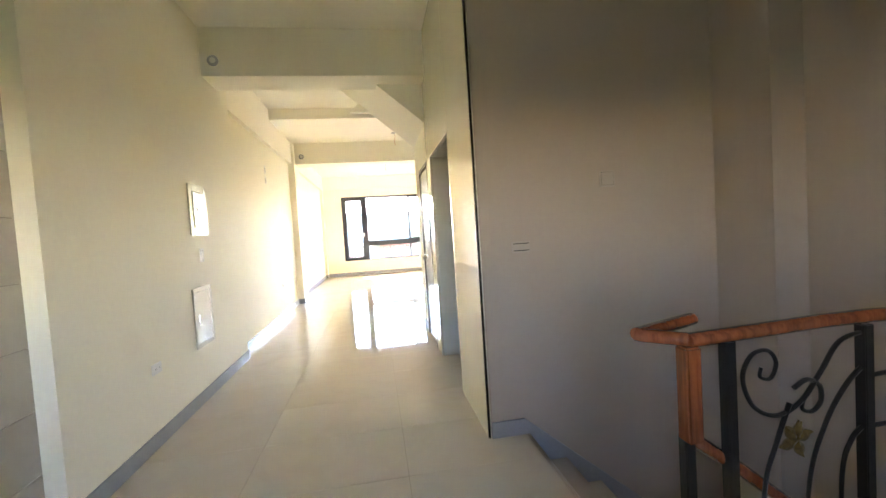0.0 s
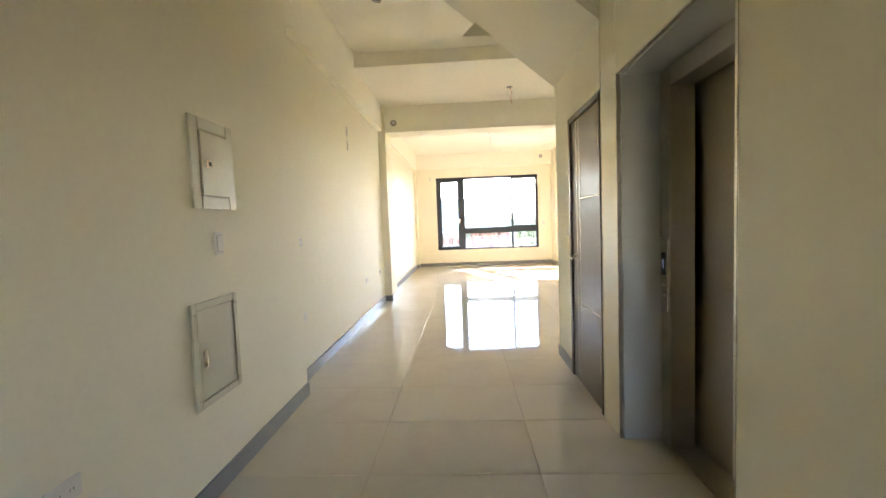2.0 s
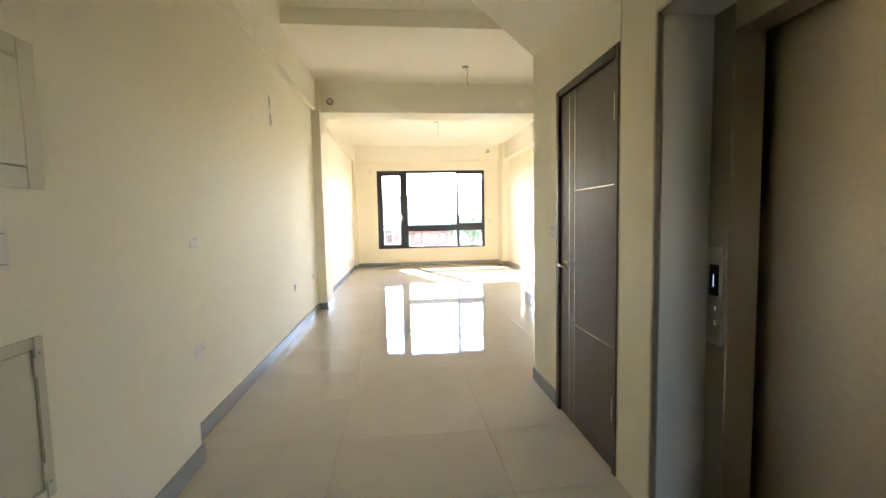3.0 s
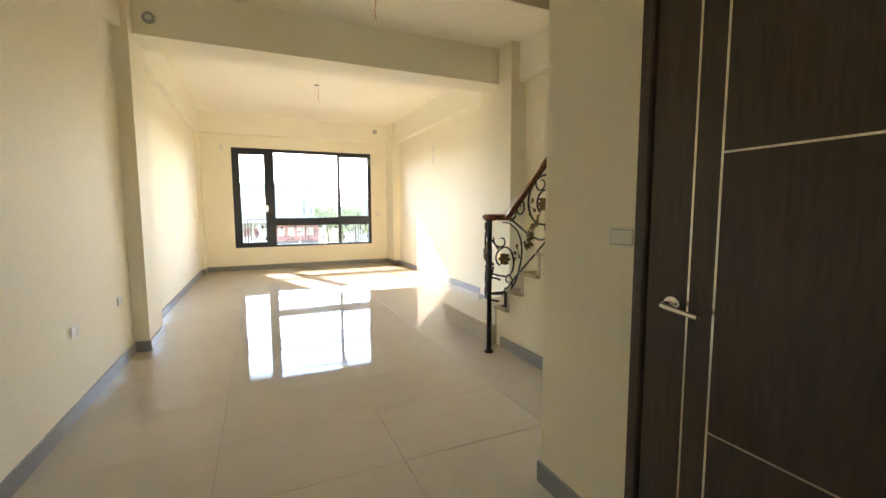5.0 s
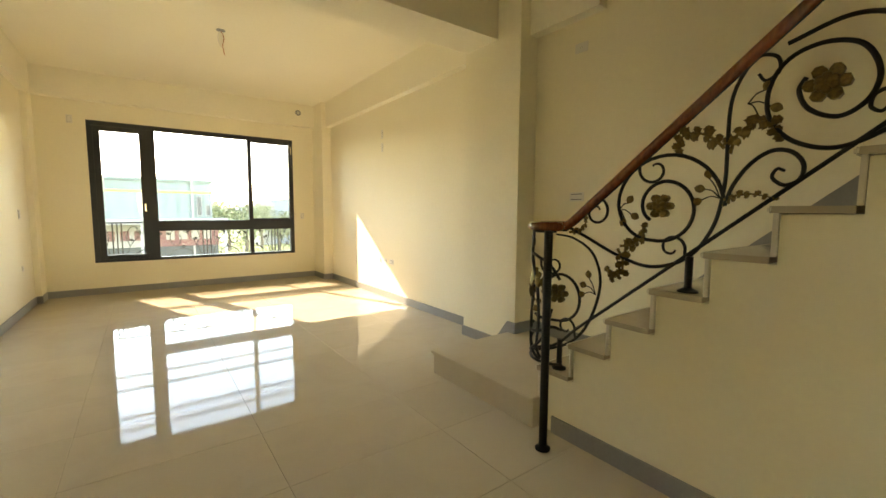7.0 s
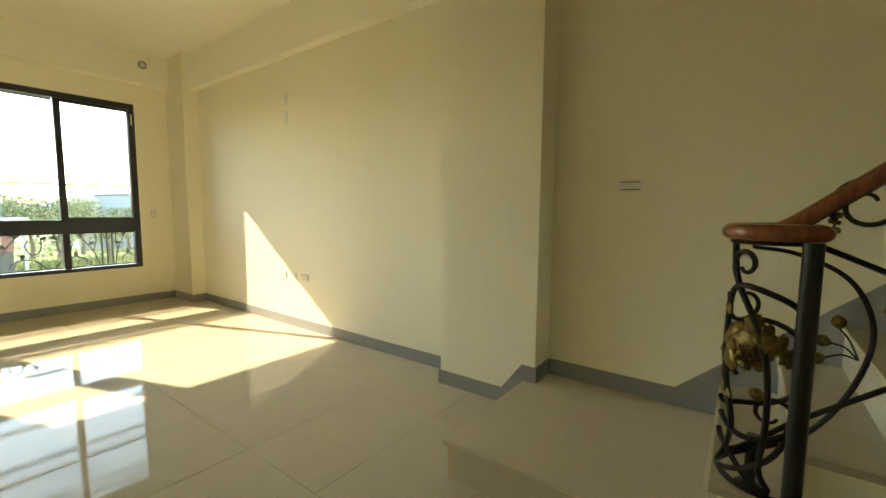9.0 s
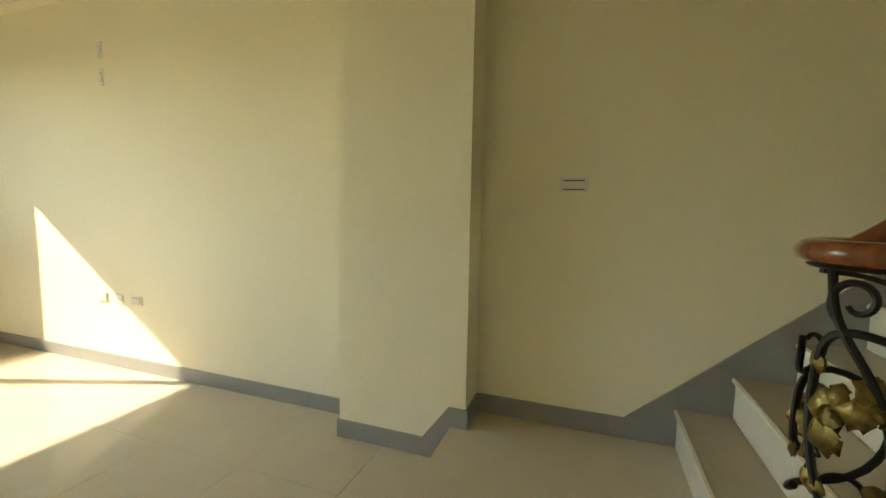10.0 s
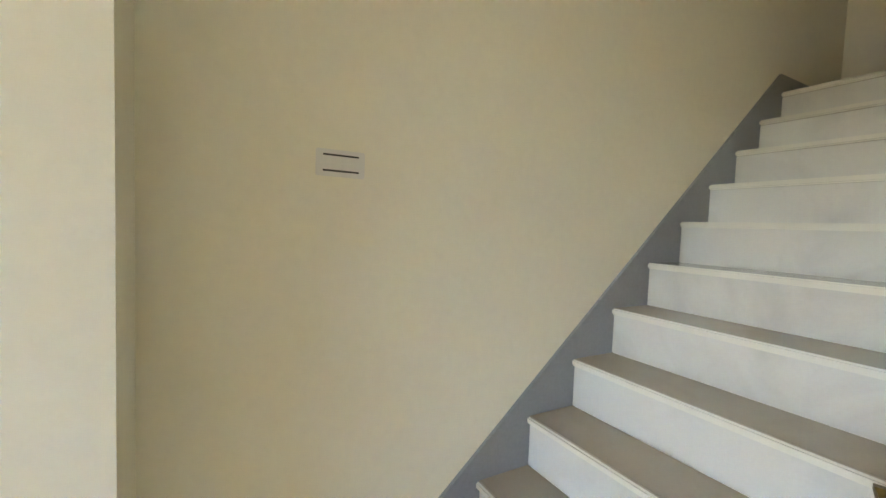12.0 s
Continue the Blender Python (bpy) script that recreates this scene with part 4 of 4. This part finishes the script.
acanthus("leaf_spray", [(.085, -.07), (.06, .02), (.01, .075), (-.055, .085), (-.10, .05)], cv, 0.036, railing)
acanthus("leaf_spray", [(.03, .0), (.10, .012), (.13, .05), (.135, .095)], (6.985, 1.19), 0.013, railing)
bud(.06, .12, 60, cv, 0.045, railing)
bud(.07, -.11, 200, cv, 0.045, railing)
bud(-.03, -.08, 200, cv, 0.045, railing)

# ---- stairs down and their railing ----
down = thing("staircase_down", (2.2, 1.4, -1.5), "dim marble stairs going down", "staircase", kind="structure")
for k in range(9):
    xk = 1.5 + 0.23 * k
    zk = -RISE * (k + 1)
    part("tread", boxes((xk - 0.02, xk + 0.24, 0.55, 1.892, zk - 0.026, zk), bevel=0.005), MARBLE, down)
    part("riser", boxes((xk, xk + 0.018, 0.55, 1.892, zk, zk + RISE - 0.027)), RISER, down)
part("floor_edge", boxes((1.47, 1.5, 0.55, 1.892, -0.027, 0.0), bevel=0.004), MARBLE, down)
part("stringer", boxes((1.5, RIGHT, 0.53, 0.548, -3.0, -0.02)), WALL, down)
bm = bmesh.new()
prism(bm, [(LIFT_X + 0.02, 0.0), (LIFT_X + 0.02, SK), (1.47, SK), (3.13, SK - 0.826 * 1.66), (3.13, -0.2 - 0.826 * 1.66), (1.52, -0.2), (1.47, 0.0)], "y", 1.88, 1.893)
setting("baseboard_stair_down", bm, SKIRT, "grey skirting dropping along the stairs", "baseboard")

guard = thing("guard_railing", (1.7, 0.5, 0.0), "red-brown wooden handrail on black wrought iron, at the stairs down", "railing")
GX, GY, GZ = 1.497, 0.50, 0.951
bm = bmesh.new()
tube(bm, [(GX, GY, GZ), (1.95, GY, GZ + 0.012), (2.13, GY - 0.01, GZ + 0.016), (2.35, GY - 0.05, GZ + 0.016), (3.13, GY - 0.25, GZ + 0.02)], 0.026, 12, 0.85)
part("handrail", bm, RAILWOOD, guard, "red-brown lacquered wooden handrail", True)
bm = bmesh.new()
tube(bm, [(GX, GY, GZ + 0.004), (GX - 0.10, GY + 0.062, GZ + 0.012), (GX - 0.115, GY + 0.075, GZ + 0.015)], 0.025, 12, 0.85)
tube(bm, [(GX - 0.115, GY + 0.065, GZ + 0.015), (GX + 0.04, GY + 0.135, GZ + 0.012), (GX + 0.17, GY + 0.185, GZ + 0.01)], 0.025, 12, 0.85)
part("handrail_return", bm, RAILWOOD, guard, "mitred wooden handrail turn", True)
bm = boxes((GX - 0.024, GX + 0.026, GY - 0.026, GY + 0.026, GZ - 0.30, GZ - 0.015), bevel=0.006)
tube(bm, [(GX, GY + 0.02, GZ - 0.29), (GX + 0.2, GY + 0.03, GZ - 0.44), (GX + 1.1, GY + 0.03, GZ - 1.18)], 0.025, 12, 0.85)
part("handrail_drop", bm, RAILWOOD, guard, "wooden upright and falling handrail", True)
for x in (1.628, 2.126, 2.70):
    part("post", boxes((x - 0.017, x + 0.017, GY - 0.017, GY + 0.017, 0.0, GZ - 0.012), bevel=0.003), IRON, guard)
part("post", boxes((GX - 0.017, GX + 0.017, GY + 0.0, GY + 0.034, -0.01, GZ - 0.29), bevel=0.003), IRON, guard)


def guard_rod(pq, c, r=0.0075, taper=True):
    bm = bmesh.new()
    k = len(pq) - 1
    tube(bm, [(c[0] + 0.82 * p, GY, c[1] + 0.82 * q) for p, q in pq], [r * (1 - (0.3 * (i / k) ** 2 if taper else 0)) for i in range(k + 1)], 8)
    part("scroll", bm, IRON, guard, "", True)


gc = (1.662, 0.621)
guard_rod(curve2([(.58, .36), (.45, .33), (.36, .22), (.27, .12), (.16, .08), (.06, .13), (.02, .24), (.06, .32), (.13, .33), (.165, .28), (.14, .225), (.095, .235), (.10, .27)]), gc)
guard_rod(curve2([(.22, .12), (.16, -.02), (.10, -.2), (.08, -.60)]), gc)
guard_rod(curve2([(.58, .24), (.48, .16), (.38, .02), (.30, -.2), (.27, -.60)]), gc)
guard_rod(curve2([(.24, .175), (.30, .20), (.355, .17), (.36, .11), (.32, .075), (.275, .09), (.285, .13)]), gc)
guard_rod(curve2([(.58, .0), (.50, -.06), (.45, -.2), (.44, -.60)]), gc)
guard_rod(curve2([(-.19, -.26), (-.1, -.235), (.02, -.24), (.12, -.28), (.2, -.36)]), gc)
guard_rod([(-.1, -.60), (1.4, -.60)], gc, taper=False)
guard_rod([(.58, .18), (1.0, .20)], gc, taper=False)
guard_rod([(.58, -.02), (1.0, -.02)], gc, taper=False)


def guard_leaf(p, q, ang, c, size):
    ca, sa = math.cos(radians(ang)), math.sin(radians(ang))
    bm = bmesh.new()
    for side in (1, -1):
        grid = []
        for i in range(6):
            t = i / 5
            w = size * 0.3 * math.sin(math.pi * (t * 0.94 + 0.03))
            grid.append([bm.verts.new((c[0] + p + t * size * ca - s * w * sa, GY + side * (0.003 + 0.006 * (1 - abs(s))), c[1] + q + t * size * sa + s * w * ca)) for s in (-1, 0, 1)])
        for i in range(5):
            for k in range(2):
                bm.faces.new((grid[i][k], grid[i][k + 1], grid[i + 1][k + 1], grid[i + 1][k]))
    part("leaf", bm, GILT, guard, "old gold cast leaf", True)


for ang in (20, 75, 130, 200, 290):
    guard_leaf(.20, -.02, ang, gc, 0.06)


# ---- balcony ----
def balcony_railing():
    r = thing("balcony_railing", (1.05, 14.95, 0.3), "black wrought iron balcony railing with scrolls and leaves", "railing")
    y, z0, z1 = 14.95, 0.40, 1.085
    x0, x1 = OUT_L + 0.05, RIGHT + 0.15
    part("top_rail", boxes((x0, x1, y - 0.025, y + 0.025, z1 - 0.03, z1), bevel=0.004), ALU, r)
    part("bottom_rail", boxes((x0, x1, y - 0.012, y + 0.012, z0, z0 + 0.02), bevel=0.003), IRON, r)
    groups = [-0.19, 1.22, 2.52]
    for g in groups:
        for dx in (-0.065, 0.0, 0.065):
            part("bar", boxes((g + dx - 0.011, g + dx + 0.011, y - 0.011, y + 0.011, 0.30, z1 - 0.03), bevel=0.002), IRON, r)

    def wire(pts, rad=0.008):
        bm = bmesh.new()
        tube(bm, [(px, y, pz) for px, pz in pts], rad, 6)
        part("scroll", bm, IRON, r, "", True)
    spans = [(x0, -0.27), (-0.11, 1.14), (1.30, 2.44), (2.60, x1)]
    for a, b in spans:
        w = (b - a) / 2
        if w < 0.3:
            w = b - a
            cs = [(a + b) / 2]
        else:
            cs = [a + w / 2, b - w / 2]
        for i, cx in enumerate(cs):
            f = 1 if i == 0 else -1
            h = w * 0.46
            wire([(cx + f * p, 0.73 + q) for p, q in curve2([(-h, -.31), (-h * .75, -.1), (-h * .2, .12), (h * .35, .22), (h * .75, .12), (h * .7, -.06), (h * .35, -.1), (h * .15, .02), (h * .3, .1)], 6)])
            wire([(cx + f * p, 0.73 + q) for p, q in curve2([(h * .9, -.31), (h * .55, -.2), (0, -.17), (-h * .4, -.22), (-h * .45, -.29)], 6)])
            wire([(cx + f * p, 0.73 + q) for p, q in curve2([(-h * .75, -.1), (-h * .9, .08), (-h * .7, .25), (-h * .4, .26), (-h * .35, .17), (-h * .5, .13)], 6)])
            for p, q, ang in ((-h * .2, .12, 100), (h * .1, .2, 60), (0, -.17, 80), (-h * .55, .0, 150), (h * .75, .1, 30)):
                bm = bmesh.new()
                ca, sa = math.cos(radians(ang)), math.sin(radians(ang))
                for side in (1, -1):
                    g = [[bm.verts.new((cx + f * (p + t * .08 * ca - s * .026 * math.sin(math.pi * (t * .9 + .05)) * sa), y + side * (.003 + .006 * (1 - abs(s))),
                                        0.73 + q + t * .08 * sa + s * .026 * math.sin(math.pi * (t * .9 + .05)) * ca)) for s in (-1, 0, 1)] for t in (0, .25, .5, .75, 1)]
                    for m in range(4):
                        for k in range(2):
                            bm.faces.new((g[m][k], g[m][k + 1], g[m + 1][k + 1], g[m + 1][k]))
                part("leaf", bm, IRON, r, "", True)


setting("balcony", boxes((OUT_L, RIGHT + 0.2, OUT_Y, 15.05, -0.3, -0.05), (OUT_L, RIGHT + 0.2, 14.85, 15.05, -0.05, 0.31), bevel=0.01), CONCRETE, "pale concrete balcony with a low kerb wall", "balcony")
balcony_railing()

# ---- outside ----
GROUND_Z = -3.7
GRASS = material("dry field grass", (0.24, 0.25, 0.10), 0.9, grain=0.35, grain_scale=3.0, stain=0.35, stain_scale=0.12, bump=0.5, bump_scale=12)
ASPHALT = material("grey road", (0.09, 0.09, 0.09), 0.85, grain=0.2, grain_scale=30, stain=0.2, stain_scale=0.5)
TEAL = material("pale teal metal cladding", (0.17, 0.225, 0.225), 0.5, grain=0.05, grain_scale=5, stain=0.12, stain_scale=0.4)
BLUEB = material("pale blue cladding", (0.17, 0.22, 0.30), 0.5, grain=0.05, grain_scale=5, stain=0.1, stain_scale=0.4)
PALEB = material("pale grey render", (0.30, 0.30, 0.30), 0.7, grain=0.05, grain_scale=5, stain=0.1, stain_scale=0.4)
DARKB = material("dark building glass", (0.05, 0.06, 0.07), 0.3)
# red greyed to put distance haze into its colour
REDB = material("red shop board with haze", (0.20, 0.09, 0.09), 0.6, stain=0.15, stain_scale=0.6)
WHITEB = material("white shop lettering", (0.34, 0.33, 0.32), 0.6)
# leaf green lightened so the colour holds the distance haze
LEAF = material("leaf green with haze", (0.20, 0.22, 0.12), 0.8, grain=0.4, grain_scale=1.2, stain=0.3, stain_scale=0.3)
BARK = material("grey bark", (0.16, 0.13, 0.10), 0.9, grain=0.3, grain_scale=10)
# the blue is distance haze painted into the hills
HILL = material("hill colour with haze", (0.24, 0.31, 0.36), 0.95, stain=0.15, stain_scale=0.01)

setting("ground", boxes((-1500, 1500, -900, 2500, GROUND_Z - 0.5, GROUND_Z)), GRASS, "dry grass field beyond the street", "ground")
setting("road", boxes((-200, 200, 19.0, 27.0, GROUND_Z, GROUND_Z + 0.03), (-200, 200, 15.3, 18.9, GROUND_Z, GROUND_Z + 0.12)), ASPHALT, "grey asphalt street and verge", "road")
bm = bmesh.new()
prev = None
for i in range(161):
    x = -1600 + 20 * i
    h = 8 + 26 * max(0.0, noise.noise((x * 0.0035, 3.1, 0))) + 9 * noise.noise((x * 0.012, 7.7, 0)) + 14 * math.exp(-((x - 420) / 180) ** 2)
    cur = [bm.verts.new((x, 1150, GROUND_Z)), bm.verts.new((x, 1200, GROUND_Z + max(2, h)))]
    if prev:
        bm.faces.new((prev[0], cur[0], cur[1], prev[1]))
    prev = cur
setting("backdrop", bm, HILL, "low hills at the horizon, haze painted into their blue", "backdrop")

teal = thing("shop_building", (-4.0, 42.0, GROUND_Z), "long pale teal clad building with a canopy and red shopfront", "building")
part("wall", boxes((-22, 4.3, 40, 52, GROUND_Z, 3.30)), TEAL, teal)
part("roof", boxes((-22.2, 4.45, 39.8, 52.2, 3.30, 3.48)), TEAL, teal, "flat roof with a thin edge")
for i in range(33):
    part("cladding_rib", boxes((-21.8 + 0.8 * i, -21.72 + 0.8 * i, 39.93, 40.0, 0.75, 3.3)), TEAL, teal)
part("canopy", boxes((-20, 5.0, 37.4, 40.0, 0.52, 0.72), (-20, 5.0, 37.4, 37.5, 0.38, 0.52)), PALEB, teal, "pale flat canopy")
part("pipe", boxes((3.0, 3.14, 39.75, 39.9, GROUND_Z, 3.75), bevel=0.02), PALEB, teal, "grey drain pipe")
for x, z0, z1 in ((3.35, 0.9, 2.3), (3.9, 0.9, 1.7)):
    w = part("window", boxes((x, x + 0.32, 39.9, 40.02, z0, z1)), PALEB, teal, "narrow upright window")
    part("pane", boxes((x + 0.04, x + 0.28, 39.88, 39.9, z0 + 0.05, z1 - 0.05)), DARKB, w)
for i in range(6):
    x = -19 + 4.0 * i
    part("shopfront", boxes((x, x + 3.6, 39.8, 40.0, GROUND_Z, -1.2)), DARKB, teal, "dark shop opening")
    board = part("signboard", boxes((x, x + 3.6, 39.6, 39.8, -1.2, 0.3)), REDB if i % 2 else PALEB, teal, "muted shop signboard")
    for j in range(4):
        part("lettering_bar", boxes((x + 0.4 + 0.75 * j, x + 0.9 + 0.75 * j, 39.57, 39.6, -0.75, -0.1)), WHITEB if i % 2 else REDB, board)
for x in (-18, -12, -6, 0, 4.7):
    part("canopy_post", boxes((x, x + 0.14, 37.45, 37.59, GROUND_Z, 0.52)), PALEB, teal)

blue = thing("far_house", (18.0, 74.0, GROUND_Z), "pale blue two-storey building with a lean-to roof", "building")
bm = bmesh.new()
prism(bm, [(15.6, GROUND_Z), (24.5, GROUND_Z), (24.5, 3.3), (15.6, 2.7)], "y", 70, 80)
part("wall", bm, BLUEB, blue)
bm = bmesh.new()
prism(bm, [(15.3, 2.72), (24.8, 3.32), (24.8, 3.5), (15.3, 2.9)], "y", 69.6, 80.4)
part("roof", bm, BLUEB, blue, "slightly sloping metal roof")
part("annex", boxes((13.6, 15.6, 69, 78, GROUND_Z, 2.4)), PALEB, blue, "pale annex")
for x, z0, z1, wd in ((20.2, 1.4, 2.2, 1.3), (14.1, 1.5, 2.0, 1.0), (14.1, 0.1, 0.7, 1.0), (17.0, -0.6, 0.3, 1.2)):
    yy = 69.0 if x < 15.6 else 70.0
    w = part("window", boxes((x, x + wd, yy - 0.08, yy + 0.02, z0, z1)), PALEB, blue)
    part("pane", boxes((x + 0.08, x + wd - 0.08, yy - 0.1, yy - 0.08, z0 + 0.08, z1 - 0.08)), DARKB, w)
far = thing("far_house", (34.0, 95.0, GROUND_Z), "pale grey distant house with a flat roof", "building")
part("wall", boxes((30, 38, 95, 103, GROUND_Z, 2.6)), PALEB, far)
part("roof", boxes((29.8, 38.2, 94.8, 103.2, 2.6, 2.8)), PALEB, far)


def tree(x, y, h, spread, seed, label):
    rnd = random.Random(seed)
    t = thing("tree", (x, y, GROUND_Z), label, "tree", "trees by the field")
    bm = bmesh.new()
    fork = GROUND_Z + h * 0.38
    tube(bm, [(x, y, GROUND_Z), (x + 0.1, y, GROUND_Z + h * 0.2), (x, y + 0.1, fork)], [0.22, 0.17, 0.13], 8)
    limbs = []
    for i in range(6):
        a = 2 * math.pi * i / 6 + rnd.uniform(-0.4, 0.4)
        e = Vector((x + math.cos(a) * spread * rnd.uniform(0.4, 0.8), y + math.sin(a) * spread * 0.6, GROUND_Z + h * rnd.uniform(0.6, 0.95)))
        limbs.append(e)
        tube(bm, [(x, y, fork - 0.2), ((x + e.x) / 2, (y + e.y) / 2, (fork + e.z) / 2 + 0.3), e], [0.1, 0.06, 0.025], 6)
    part("trunk", bm, BARK, t)
    verts, faces = [], []
    for i in range(1300):
        e = limbs[rnd.randrange(6)]
        c = Vector((e.x + rnd.gauss(0, spread * 0.3), e.y + rnd.gauss(0, spread * 0.25), min(GROUND_Z + h, e.z + rnd.gauss(-0.1, h * 0.12))))
        s = rnd.uniform(0.08, 0.19)
        u = Vector((rnd.uniform(-1, 1), rnd.uniform(-1, 1), rnd.uniform(-1, 1))).normalized() * s
        v = u.cross(Vector((rnd.uniform(-1, 1), rnd.uniform(-1, 1), 0.3))).normalized() * s * 0.6
        b = len(verts)
        verts += [c - u, c + v, c + u, c - v]
        faces.append((b, b + 1, b + 2, b + 3))
    me = bpy.data.meshes.new("crown")
    me.from_pydata(verts, [], faces)
    me.materials.append(LEAF)
    crown = new("crown", me)
    crown.parent = t
    crown.matrix_parent_inverse = Matrix.Translation(-t.location)


for i, (x, y, h, sp) in enumerate(((6.8, 60, 5.3, 1.7), (8.6, 62, 5.9, 2.0), (10.8, 63, 6.1, 2.2), (12.8, 64, 5.5, 1.9), (16.8, 64, 4.9, 1.6), (22.5, 66, 4.6, 1.8), (28.0, 68, 5.4, 2.0), (33.0, 70, 5.2, 2.2), (9.4, 56, 4.4, 1.6), (13.5, 58, 4.2, 1.5), (6.0, 72, 5.6, 1.9), (9.5, 80, 6.4, 2.4))):
    tree(x, y, h, sp, 40 + i, "haze-green field tree with a loose crown")
rnd = random.Random(5)
verts, faces = [], []
for i in range(9000):
    x, y = rnd.uniform(2, 40), rnd.uniform(52, 54) if i % 3 == 0 else rnd.uniform(30, 90)
    hh = rnd.uniform(0.1, 0.25) if i % 3 else rnd.uniform(0.3, 0.9)
    b = len(verts)
    a = rnd.uniform(0, 3.14)
    dx, dy = 0.12 * math.cos(a), 0.12 * math.sin(a)
    verts += [(x - dx, y - dy, GROUND_Z), (x + dx, y + dy, GROUND_Z), (x + rnd.uniform(-0.2, 0.2), y, GROUND_Z + hh)]
    faces.append((b, b + 1, b + 2))
me = bpy.data.meshes.new("tall_grass")
me.from_pydata(verts, [], faces)
me.materials.append(GRASS)
tagged(new("tall_grass", me), "loose tufts of dry grass in the field", "grass", "", "stuff")

for x in (-28.0, 34.0):
    pole = thing("utility_pole", (x, 22.0, GROUND_Z), "grey concrete utility pole carrying cables", "utility pole", "utility poles")
    bm = bmesh.new()
    lathe(bm, [(0.17, 0.0), (0.11, 11.5)], (x, 22.0, GROUND_Z), "z", 14)
    part("post", bm, CONCRETE, pole, "", True)
    for z in (5.2, 6.8):
        part("crossarm", boxes((x - 0.05, x + 0.05, 20.9, 23.1, z, z + 0.1)), CONCRETE, pole)
# upper black cables are thickened to show in the floor reflection from the camera
for y, z, sag, rad, mat, lab in ((22.0, 2.45, 0.55, 0.035, YELLOWWIRE, "pale yellow sleeved street cable"), (22.1, 4.75, 0.6, 0.05, WIRE, "black street cable thickened for the camera's view"), (22.3, 5.35, 0.7, 0.05, WIRE, "black street cable thickened for the camera's view"),
                                 (21.6, 5.95, 0.6, 0.045, WIRE, "black street cable thickened for the camera's view"), (22.6, 6.9, 0.7, 0.055, WIRE, "black street cable thickened for the camera's view"), (21.3, 7.25, 0.6, 0.05, WIRE, "black street cable thickened for the camera's view"), (22.9, 7.9, 0.7, 0.035, WIRE, "thin black street cable")):
    c = thing("street_cable", (3.0, y, z - sag), lab, "cable", "street cables")
    bm = bmesh.new()
    tube(bm, [(-28 + 62 * i / 40, y, z - sag * (1 - (2 * i / 40 - 1) ** 2)) for i in range(41)], rad, 6)
    part("line", bm, mat, c, "", True)


# ---- floor tiles ----
TX, TY, X0T, Y0T = 0.887, 0.577, -0.178, 2.784


def tile_mesh(w, d, mat, t=0.008, c=0.0006):
    """A flat tile with a fine chamfer round its top."""
    bm = bmesh.new()
    lo = [bm.verts.new(p) for p in ((0, 0, -t), (w, 0, -t), (w, d, -t), (0, d, -t))]
    mid = [bm.verts.new(p) for p in ((0, 0, -c), (w, 0, -c), (w, d, -c), (0, d, -c))]
    top = [bm.verts.new(p) for p in ((c, c, 0), (w - c, c, 0), (w - c, d - c, 0), (c, d - c, 0))]
    for a, b in ((lo, mid), (mid, top)):
        for i in range(4):
            bm.faces.new((a[i], a[(i + 1) % 4], b[(i + 1) % 4], b[i]))
    bm.faces.new(top)
    me = bpy.data.meshes.new("tile")
    bm.to_mesh(me)
    bm.free()
    me.materials.append(mat)
    return me


tile_kinds = {}


def lay(name, x0, x1, y0, y1, parent, mat, m):
    """One tile over a rectangle of the plane that m carries."""
    key = (round(x1 - x0, 3), round(y1 - y0, 3), mat.name)
    if key not in tile_kinds:
        tile_kinds[key] = tile_mesh(x1 - x0, y1 - y0, mat)
    ob = new(name, tile_kinds[key])
    ob.parent = parent
    ob.matrix_basis = m @ Matrix.Translation((x0, y0, 0))


GAP = 0.0009
for j in range(-11, 20):
    ya, yb = Y0T + TY * j, Y0T + TY * (j + 1)
    ya, yb = max(ya, BACK), min(yb, WIN_Y)
    if yb - ya < 0.03:
        continue
    lo_x = -1.05
    hi_x = RIGHT if (yb > 5.26 or yb < 0.5) else 1.5
    for i in range(-1, 5):
        xa, xb = max(X0T + TX * i, lo_x), min(X0T + TX * (i + 1), hi_x)
        if xb - xa < 0.03:
            continue
        lay("tile", xa + GAP, xb - GAP, ya + GAP, yb - GAP, floor_ob, FLOOR, Matrix.Identity(4))

# wall tiles
tiled = bpy.data.objects["wall_tiled"]
M = Matrix(((0, 0, 1, -0.992), (1, 0, 0, 0), (0, 1, 0, 0), (0, 0, 0, 1)))
for j in range(11):
    for i in range(4):
        y0 = WALL_END - 0.6 * (i + 1)
        lay("tile", y0 + 0.0015, y0 + 0.5985, 0.3 * j + 0.0015, 0.3 * j + 0.2985, tiled, WALLTILE, M)
